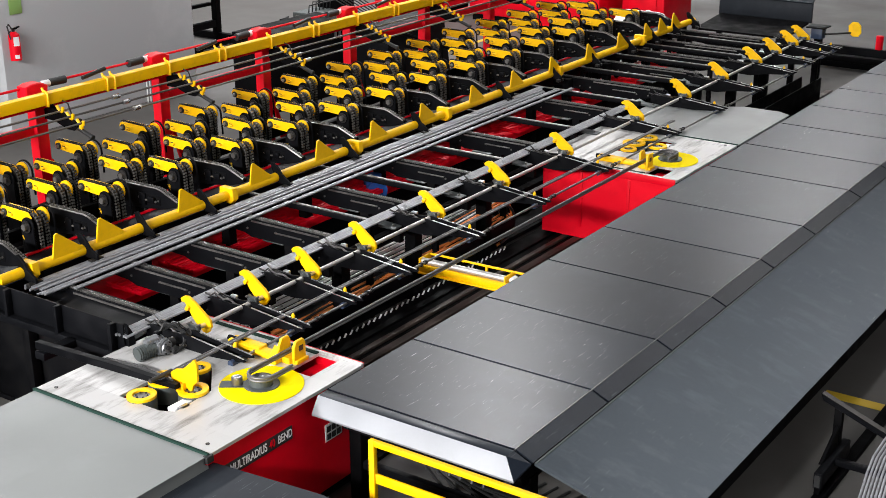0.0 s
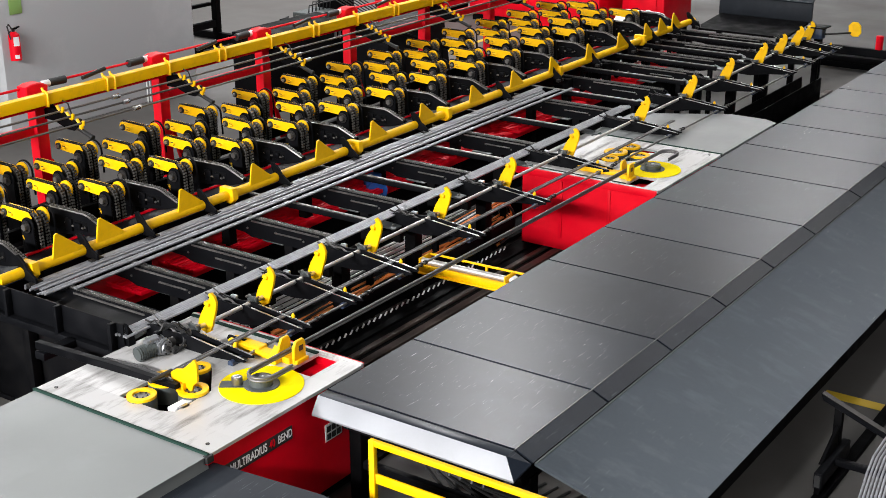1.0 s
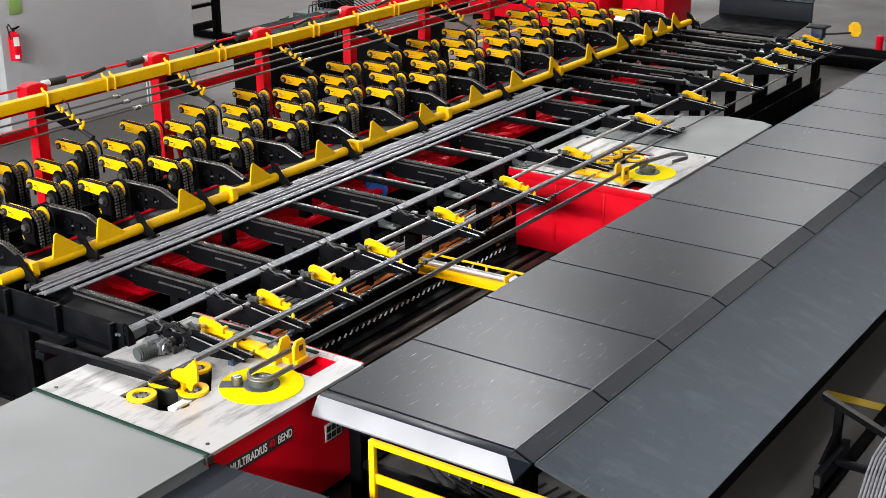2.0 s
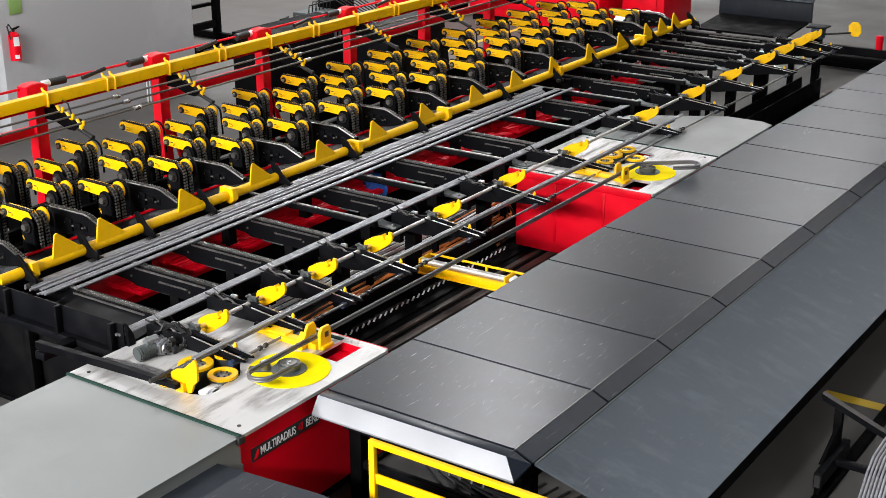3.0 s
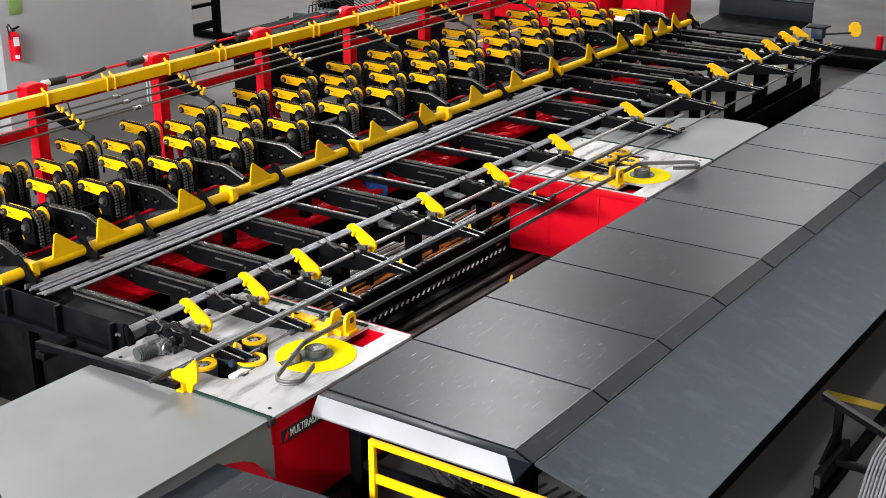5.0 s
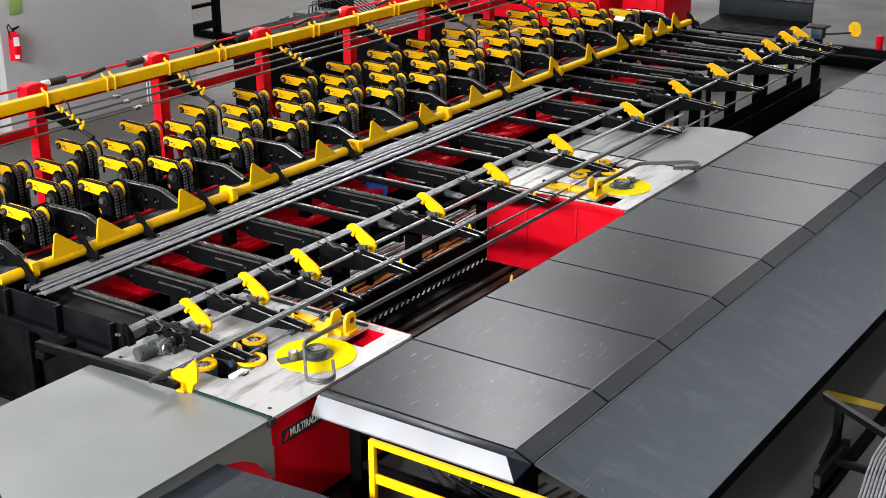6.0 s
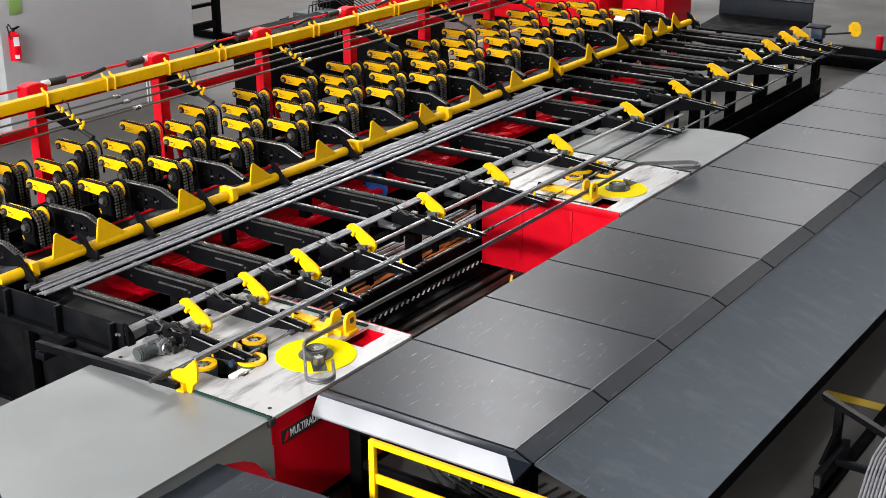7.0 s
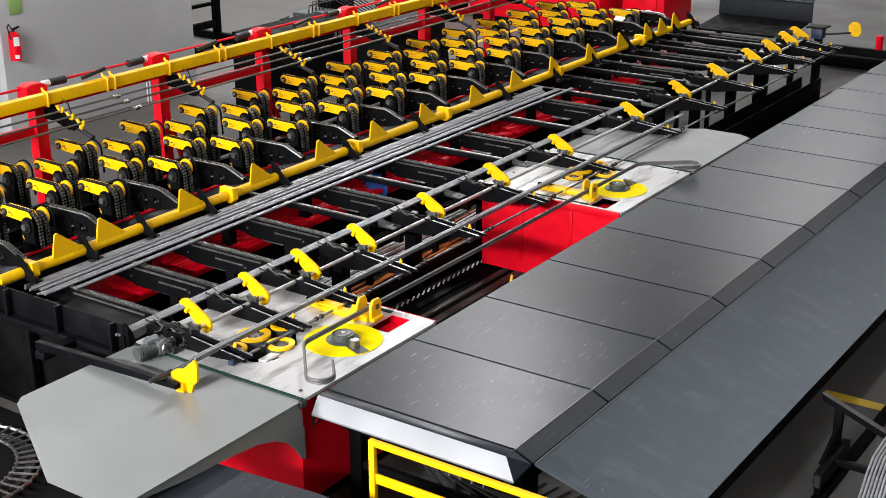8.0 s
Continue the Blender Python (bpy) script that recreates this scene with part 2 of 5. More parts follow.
for nm, b in (("wall_north", (-14, 66, 35, 35.3, 0, 9.4)), ("wall_south", (-14, 66, -21.3, -21, 0, 9.4)), ("wall_east", (65, 65.3, -21, 35, 0, 9.4)), ("wall_west", (-13.3, -13, -21, 35, 0, 9.4))):
    solid(nm, box(B(), *b), M_HALL, "plain grey panelled hall wall", "wall", "structure")
bm = box(B(), 11.06, 14.62, 14.8, 15.05, 0, 3.4, 0.01)
box(bm, 11.06, 11.3, 15.05, 19, 0, 3.4, 0.01)
solid("wall_partition", bm, M_WALL, "white painted partition wall with a fire extinguisher", "wall", "structure")
for r in LAMP_ROWS:
    fx = thing("linear_lamp", "long white linear lamp, unseen and assumed under the hall roof", "lamp", (r[0], r[1], 0), "lamps under the roof")
    fx.rotation_euler = (0, 0, radians(r[6]))
    part("housing", box(B(), -r[3] / 2, r[3] / 2, -r[4] / 2 - 0.05, r[4] / 2 + 0.05, 8.68, 8.8, 0.01), M_WHITE, fx)
    for sx in (-0.4, 0, 0.4):
        part("hanger", tube(B(), (sx * r[3], 0, 8.79), (sx * r[3], 0, 9.41), 0.012), M_STEEL, fx)
for k, (x0, x1, y0, y1) in enumerate(((9.68, 9.8, -4, 2.95), (22, 34, 16.2, 16.32), (19.0, 34, 13.0, 13.1))):
    solid("floor_line", box(B(), x0, x1, y0, y1, 0, 0.004), M_LINE, "yellow painted line on the floor", "floor marking", "structure")

# ---------- receiving table: flat panels, bevelled edge, long chute ----------
TX = [6.143, 7.13, 8.11, 9.09, 10.09, 11.09, 12.36, 13.36, 14.39, 15.4, 16.42, 17.45, 18.5, 19.55]
def dished_panel(x0, x1, sag, lean):
    """A thin sheet that sags a few millimetres between its edges."""
    bm, nx, ny, grid = B(), 8, 12, []
    for i in range(nx + 1):
        for j in range(ny + 1):
            u, v = 2 * i / nx - 1, 2 * j / ny - 1
            z = 0.9 - sag * (1 - u * u) * (1 - v * v) * (1 + lean * u + lean * v)
            grid.append(bm.verts.new((x0 + (x1 - x0) * i / nx, 3.72 + 1.48 * j / ny, z)))
    fs = [bm.faces.new((grid[i * (ny + 1) + j], grid[(i + 1) * (ny + 1) + j], grid[(i + 1) * (ny + 1) + j + 1], grid[i * (ny + 1) + j + 1])) for i in range(nx) for j in range(ny)]
    for f in fs:
        f.smooth = True
    rim = [i * (ny + 1) for i in range(nx)] + [nx * (ny + 1) + j for j in range(ny)] + [i * (ny + 1) + ny for i in range(nx, 0, -1)] + [j for j in range(ny, 0, -1)]
    low = [bm.verts.new((grid[k].co.x, grid[k].co.y, 0.886)) for k in rim]
    for i in range(len(rim)):
        j = (i + 1) % len(rim)
        bm.faces.new((grid[rim[j]], grid[rim[i]], low[i], low[j]))
    bm.faces.new(low[::-1])
    bmesh.ops.recalc_face_normals(bm, faces=bm.faces[:])
    return bm


table = thing("receiving_table", "dark scratched steel receiving table with sloping chute", "table")
for x0, x1 in zip(TX, TX[1:]):
    part("top_panel", dished_panel(x0 + 0.011, x1 - 0.011, random.uniform(0.0015, 0.0045), random.uniform(-0.3, 0.3)), M_TABLE, table)
    part("bevel_panel", prism(B(), [(3.718, 0.9), (3.718, 0.885), (3.60, 0.835), (3.592, 0.846)], "x", x0 + 0.011, x1 - 0.011, 0.0015), M_TABLE, table)
part("end_strip", box(B(), 6.045, 6.135, 3.72, 5.2, 0.885, 0.9, 0.002), M_TABLE, table)
part("corner_panel", slab(B(), [(6.046, 3.718, 0.9), (6.13, 3.718, 0.9), (6.13, 3.592, 0.846), (5.962, 3.612, 0.8)], 0.012), M_TABLE, table)
part("front_lip", slab(B(), [(6.043, 5.2, 0.9), (6.043, 3.72, 0.9), (5.958, 3.613, 0.798), (5.958, 5.19, 0.798)], 0.012), M_LIP, table, "bright bare steel front lip")
part("chute", prism(B(), [(3.586, 0.838), (3.586, 0.822), (2.70, 0.592), (2.69, 0.606)], "x", 6.16, 19.5), M_CHUTE, table, "long sloping dark steel chute")
part("edge_strip", box(B(), 6.14, 19.5, 3.7165, 3.7205, 0.8985, 0.9035), M_CHAINL, table, "worn bright edge")
part("edge_strip", prism(B(), [(3.586, 0.8385), (3.586, 0.8425), (3.575, 0.8395), (3.575, 0.8355)], "x", 6.16, 19.5), M_GREY, table, "worn bright edge")
part("side_beam", box(B(), 6.2, 19.5, 5.06, 5.14, 0.62, 0.875, 0.005), M_BLACK, table)
part("side_beam", box(B(), 6.2, 19.5, 3.7, 3.78, 0.6, 0.83, 0.005), M_BLACK, table)
part("side_beam", box(B(), 6.3, 19.5, 2.74, 2.8, 0.42, 0.57, 0.005), M_BLACK, table)
LEG = mesh_of(box(B(), -0.05, 0.05, -0.05, 0.05, 0, 0.63, 0.005), "leg", M_BLACK)
LEGS = mesh_of(box(B(), -0.04, 0.04, -0.04, 0.04, 0, 0.68, 0.005), "leg", M_BLACK)
RIB = mesh_of(box(B(), -0.03, 0.03, 3.78, 5.06, 0.66, 0.78, 0.004), "cross_beam", M_BLACK)
for x in TX[:-1]:
    share("cross_beam", RIB, table, pose(x + 0.004, 0, 0))
for x in TX[:-1:2]:
    for y in (5.1, 3.74):
        share("leg", LEG, table, pose(x + 0.2, y, 0))
    share("leg", LEGS, table, pose(x + 0.2, 3.15, 0))

# ---------- long bars ----------
RB = 0.0105


def rod_mesh(bm, p, q, r=RB, n=10):
    return tube(bm, p, q, r, n)


def long_bar(x0, x1, y, z, label, material, group):
    return solid("reinforcing_bar", rod_mesh(B(), (x0, y, z), (x1, y, z)), material, label, "steel bar", "", group)


for k in range(15):
    y = 8.215 - (k % 10) * 0.0225 - (0.034 if k % 10 > 6 else 0) - (0.014 if k % 10 > 3 else 0)
    z = 0.985 + (0.0185 if k > 9 else 0) + random.uniform(-0.002, 0.002)
    if k > 9:
        y -= 0.011
    long_bar(6.05 + random.uniform(-0.06, 0.08), 14.0 + random.uniform(-0.15, 0.12), y, z, "long grey ribbed steel bar lying on the conveyor", M_REBAR, "bars in the wide bundle")
for k in range(2):
    long_bar(6.28, 14.25, 7.875 - k * 0.0225, 0.985, "single grey ribbed steel bar lying beside the bundle", M_REBAR, "bars beside the bundle")
for k in range(4):
    long_bar(5.83 + 0.01 * k, 13.8 + 0.02 * k, 6.945 - k * 0.0235, 0.985, "long grey ribbed steel bar at the conveyor's end", M_REBAR, "bars in the narrow bundle")
for k in range(2):
    long_bar(5.55, 13.55, 6.165 - k * 0.0235, 0.975, "dark ribbed steel bar waiting on the transfer arms", M_REBARD, "waiting bars")
FED = []
for k in range(2):
    FED.append(long_bar(5.85, 13.8, 0, 0, "long grey ribbed steel bar fed by the yellow fingers", M_REBAR, "fed bars"))

# ---------- bars being bent: straight middle, short links in the bends, hooked ends ----------
NL, LL = 6, 0.022
XN, XF, YB, ZB = 6.56, 11.70, 5.70, 0.975


def hook_mesh(leg, width, back):
    """Along +x: the leg, a half turn to the right of its way, and the short way back."""
    r = width / 2
    pts = [(0, 0, 0), (leg, 0, 0)] + [(leg + r * math.sin(a), r - r * math.cos(a), 0) for a in [math.pi * i / 12 for i in range(1, 12)]] + [(leg, width, 0), (leg - back, width, 0)]
    return sweep(B(), pts, RB, 10)


BENT = []
for k in range(2):
    bar = thing("bent_bar", "dark ribbed steel bar with both ends bent to hooks", "steel bar", (0, 0, ZB + 0.0215 * k), "bars being bent")
    part("straight_length", rod_mesh(B(), (XN, YB, 0), (XF, YB, 0)), M_REBARD, bar)
    ends = []
    for side in (-1, 1):
        links = [part("bend_link", rod_mesh(B(), (-0.004, 0, 0), (LL + 0.004, 0, 0)), M_REBARD, bar) for i in range(NL)]
        hk = hook_mesh(0.48 if side == -1 else 0.44, 0.19, 0.2)
        if side == 1:
            bmesh.ops.scale(hk, vec=(1, -1, 1), verts=hk.verts)
            bmesh.ops.recalc_face_normals(hk, faces=hk.faces)
        hook = part("hook_end", hk, M_REBARD, bar)
        ends.append((side, links, hook))
    BENT.append((bar, ends))


def bend_rows(side, angle):
    """Poses of the links and of the hook for a bend of that many degrees."""
    x, y = (XN, YB) if side == -1 else (XF, YB)
    base = 180 if side == -1 else 0
    turn = 1 if side == -1 else -1
    out = []
    for i in range(NL):
        h = base + turn * angle * (i + 0.5) / NL
        out.append(pose(x, y, 0, 0, 0, h))
        x, y = x + LL * math.cos(radians(h)), y + LL * math.sin(radians(h))
    out.append(pose(x, y, 0, 0, 0, base + turn * angle))
    return out


# ---------- bending carriages (u runs outward from the inner end) ----------
def carriage(s, x_in):
    """s = -1: outward is -x. Built at its place at the start, around its own origin."""
    c = thing("bending_carriage", "red bending carriage with steel top plate and yellow disc", "bending machine", (x_in, 0, 0), "bending carriages")

    def X(u0, u1):
        return (min(s * u0, s * u1), max(s * u0, s * u1))

    def bx(bm, u0, u1, *r):
        return box(bm, *X(u0, u1), *r)
    TOP = 0.9
    # top plate in pieces round the window and the wheel pit
    for r in ((0.36, 0.64, 5.24, 6.86), (0.0, 0.035, 5.24, 6.86), (0.035, 0.36, 5.24, 5.42), (0.035, 0.36, 5.62, 6.86), (1.3, 1.535, 5.24, 6.86)):
        part("top_plate", bx(B(), *r, 0.876, TOP), M_PLATE, c, "worn bright ground steel top plate")
    for pts in ([(0.64, 5.24), (1.3, 5.24), (1.3, 5.92), (1.25, 5.82), (0.9, 5.84), (0.64, 6.08)], [(0.64, 6.86), (1.3, 6.86), (1.3, 6.3), (0.64, 6.3)]):
        part("top_plate", prism(B(), [(s * u, y) for u, y in pts], "z", 0.876, TOP), M_PLATE, c, "worn bright ground steel top plate")
    for r in ((0.0, 0.03, 5.28, 6.78, 0.08, 0.872), (0.03, 1.5, 5.28, 5.31, 0.08, 0.872), (0.03, 1.5, 6.75, 6.78, 0.08, 0.872), (1.5, 1.53, 5.28, 6.78, 0.08, 0.872)):
        part("body_panel", bx(B(), *r), M_RED, c, "red painted sheet-steel panel")
    part("body_floor", bx(B(), 0.03, 1.5, 5.31, 6.75, 0.08, 0.11), M_RED, c)
    part("edge_ledge", bx(B(), -0.022, 0.0, 5.25, 6.87, 0.83, 0.904, 0.004), M_RED, c)
    for y in (5.75, 6.3):
        part("panel_rib", bx(B(), -0.012, 0.0, y, y + 0.035, 0.2, 0.82, 0.005), M_RED, c)
    part("pit_floor", bx(B(), 0.6, 1.35, 5.74, 6.4, 0.72, 0.74), M_BLACK, c)
    part("window_floor", bx(B(), 0.03, 0.4, 5.4, 5.64, 0.79, 0.81), M_RED, c)
    part("guide_strip", bx(B(), 0.0, 0.025, 5.24, 6.88, 0.9, 0.91, 0.003), M_PLATE, c)
    # dark strip over the red panel, painting the shade below the plate's edge
    part("skirt_strip", bx(B(), 0.0, 0.36, 5.262, 5.28, 0.78, 0.874, 0.003), M_DARK, c)
    part("brush_strip", bx(B(), 0.028, 0.06, 5.62, 6.86, 0.9, 0.91), M_GSTRIP, c, "green bristle strip")
    part("hinge_strip", bx(B(), 1.535, 1.56, 5.24, 6.86, 0.872, 0.908, 0.003), M_GSTRIP, c, "green bristle strip along the hinge")
    part("hinge_end", bx(B(), 1.52, 1.58, 5.22, 5.26, 0.85, 0.9, 0.006), M_RUBBER, c)
    for u, y in ((1.45, 5.34), (1.45, 6.75), (0.55, 6.75)):
        part("plate_bolt", tube(B(), (s * u, y, 0.898), (s * u, y, 0.904), 0.014), M_CHAIN, c)
    # grey sheet
    pts = [(1.56, 5.24), (1.56, 6.84), (2.56, 6.84), (2.64, 6.78), (3.19, 5.82), (3.19, 5.4), (3.1, 5.24)]
    pts = [(s * u, y) for u, y in pts]
    part("cover_sheet", prism(B(), pts, "z", 0.888, 0.896), M_SHEET, c, "smooth grey-green cover sheet")
    br = [(1.57, 0.885), (1.57, 0.83), (1.545, 0.82), (1.545, 0.7), (1.53, 0.69), (1.53, 0.44), (1.57, 0.47), (1.62, 0.55), (1.7, 0.64), (1.82, 0.71), (1.98, 0.76), (2.2, 0.785), (2.6, 0.81), (3.0, 0.86), (3.05, 0.885)]
    part("sheet_bracket", prism(B(), [(s * u, z) for u, z in br], "y", 5.25, 5.265), M_SHEET, c)
    # guide block with jaws
    def jaw_plate(u0, u1, y0, y1, h):
        return prism(B(), [(s * u0, 0.9), (s * u0, 0.9 + h * 0.8), (s * (u0 + 0.02), 0.9 + h), (s * (u1 - 0.03), 0.9 + h), (s * u1, 0.9 + h * 0.72), (s * u1, 0.9)], "y", y0, y1, 0.004)
    gb = part("guide_block", jaw_plate(0.15, 0.275, 5.635, 5.662, 0.165), M_YELLOW, c, "yellow bar guide block")
    part("block_window", bx(B(), 0.185, 0.225, 5.631, 5.6365, 0.985, 1.025), M_BROWN, gb)
    part("block_foot", bx(B(), 0.15, 0.275, 5.61, 5.635, 0.9, 0.93, 0.005), M_YELLOW, gb)
    part("guide_jaw", jaw_plate(0.19, 0.31, 5.738, 5.762, 0.175), M_YELLOW, c)
    part("jaw_base", bx(B(), 0.18, 0.3, 5.662, 5.738, 0.9, 0.95, 0.004), M_YELLOW, c)
    part("jaw_wedge", prism(B(), [(s * 0.3, 0.9), (s * 0.3, 1.02), (s * 0.36, 0.95), (s * 0.36, 0.9)], "y", 5.74, 5.8, 0.005), M_YELLOW, c)
    bm = bx(B(), 0.22, 0.32, 5.78, 6.12, 0.9, 0.94, 0.01)
    bx(bm, 0.2, 0.3, 5.95, 6.25, 0.9, 0.955, 0.01)
    part("clamp_bar", bm, M_YELLOW, c)
    part("clamp_cylinder", tube(B(), (s * 0.25, 6.12, 0.94), (s * 0.25, 6.28, 0.94), 0.022), M_DARK, c)
    # straightening wheels in the pit
    for (u, y), r in (((1.23, 6.155), 0.1), ((0.98, 5.925), 0.105), ((0.963, 6.2), 0.125), ((0.715, 6.14), 0.09)):
        w = part("roller", tube(B(), (s * u, y, 0.78), (s * u, y, 0.905), r, 32), M_GREY, c)
        part("roller_rim", ring(B(), (s * u, y, 0.905), r * 0.62, r, 0, 0.02, 32), M_YELLOW, w, "yellow rim")
        part("roller_hub", tube(B(), (s * u, y, 0.905), (s * u, y, 0.914), r * 0.55, 24), M_CHAINL, w)
        for a in range(6):
            px, py = s * u + r * 0.4 * math.cos(a * 1.047), y + r * 0.4 * math.sin(a * 1.047)
            part("bolt_head", tube(B(), (px, py, 0.914), (px, py, 0.922), r * 0.07, 6), M_RUBBER, w)
    part("roller_bracket", bx(B(), 1.05, 1.22, 5.86, 5.93, 0.86, 0.89, 0.006), M_WHITE, c)
    part("roller_bracket", bx(B(), 1.12, 1.2, 5.8, 5.86, 0.87, 0.9, 0.006), M_ALU, c)
    # bending disc
    d = part("bending_disc", tube(B(), (0, 0, -0.002), (0, 0, 0.005), 0.29, 72), M_LEMON, c, "bright yellow rotating bending disc")
    part("disc_slot", prism(B(), [(0.1, -0.05), (0.28, -0.05), (0.285, 0.0), (0.28, 0.05), (0.1, 0.05)], "z", 0.005, 0.008), M_GREY, d)
    part("disc_boss", tube(B(), (0, 0, 0.005), (0, 0, 0.012), 0.125, 40), M_GREY, d)
    hub = part("mandrel", tube(B(), (0, 0, 0.005), (0, 0, 0.055), 0.082, 40), M_GREY, d, "dark steel mandrel")
    part("mandrel_cap", tube(B(), (0, 0, 0.055), (0, 0, 0.061), 0.06, 32), M_CHAINL, d)
    part("mandrel_screw", tube(B(), (0, 0, 0.061), (0, 0, 0.066), 0.018, 12), M_STEEL, d)
    part("bending_pin", tube(B(), (0.165, 0, 0.005), (0.165, 0, 0.06), 0.038, 24), M_CHAINL, d, "worn steel bending pin")
    part("pin_cap", tube(B(), (0.165, 0, 0.06), (0.165, 0, 0.066), 0.03, 24), M_STEEL, d)
    return c, d


NEAR, NEAR_DISC = carriage(-1, 6.59)
FAR, FAR_DISC = carriage(1, 11.70)

# name plate on the near carriage
plate = part("name_plate", box(B(), -1.42, -0.74, 5.272, 5.279, 0.64, 0.735), M_RUBBER, NEAR, "black name plate with white and red letters")


def lettering(body, size, x, y, z, material, parent, name="lettering"):
    cu = bpy.data.curves.new(name, "FONT")
    cu.body, cu.size, cu.extrude, cu.align_y, cu.offset = body, size, 0.0012, "CENTER", 0.0007
    ob = new("tmp", cu)
    bpy.context.view_layer.update()
    me = bpy.data.meshes.new_from_object(ob.evaluated_get(bpy.context.evaluated_depsgraph_get()))
    bpy.data.objects.remove(ob)
    me.transform(Matrix.Diagonal((0.68, 1.0, 1.0, 1.0)))
    me.materials.append(material)
    o = new(name, me)
    o.parent = parent
    o.matrix_basis = pose(x, y, z, 90, 0, 0)
    return o


lettering("MULTIRADIUS", 0.082, -1.342, 5.27, 0.688, M_WHITE, plate)
lettering("40", 0.082, -0.97, 5.27, 0.688, M_RED, plate)
lettering("BEND", 0.082, -0.888, 5.27, 0.688, M_WHITE, plate)
part("plate_mark", prism(B(), [(-1.405, 0.655), (-1.365, 0.72), (-1.355, 0.7), (-1.37, 0.655)], "y", 5.2685, 5.272), M_RED, plate, "red mark")
qr = part("label_plate", box(B(), -0.40, -0.22, 5.274, 5.279, 0.45, 0.58), M_WHITE, NEAR, "white label plate with dark squares")
for i in range(3):
    for j in range(2):
        part("label_mark", box(B(), -0.385 + i * 0.053, -0.345 + i * 0.053, 5.270, 5.275, 0.462 + j * 0.058, 0.504 + j * 0.058), M_RUBBER, qr)

# ---------- transfer shaft with yellow fingers ----------
AX = [6.13, 6.76, 7.38, 8.12, 9.15, 10.27, 11.53, 13.18, 14.46, 15.6, 16.73, 17.45, 18.1, 18.55]
SY, SZ = 6.50, 0.993
shaft = thing("transfer_shaft", "turning steel shaft with a row of yellow fingers", "transfer device", (0, SY, SZ))
part("shaft", tube(B(), (6.2, 0, 0), (18.85, 0, 0), 0.018), M_SHAFT, shaft, "bright round steel shaft")
FP = [(0.06, 0.02), (0.055, -0.034), (0.02, -0.066), (-0.03, -0.07), (-0.1, -0.067), (-0.17, -0.066), (-0.235, -0.054), (-0.268, -0.022), (-0.28, 0.018), (-0.258, 0.034), (-0.236, 0.012), (-0.19, 0.024), (-0.13, 0.046), (-0.06, 0.06), (0.02, 0.062), (0.05, 0.046)]
FINGER = mesh_of(prism(B(), FP, "x", -0.012, 0.012, 0.002), "finger", M_YELLOW)
CLIPM = mesh_of(box(B(), -0.032, 0.026, -0.2, -0.17, -0.005, 0.04, 0.005), "finger_clip", M_YELLOW)
COLLAR = mesh_of(tube(B(), (0.012, 0, 0), (0.035, 0, 0), 0.035, 20), "collar", M_GREY)
for x in AX:
    share("finger", FINGER, shaft, pose(x + 0.2, 0, 0))
    share("finger_clip", CLIPM, shaft, pose(x + 0.2, 0, 0))
    share("collar", COLLAR, shaft, pose(x + 0.2, 0, 0))

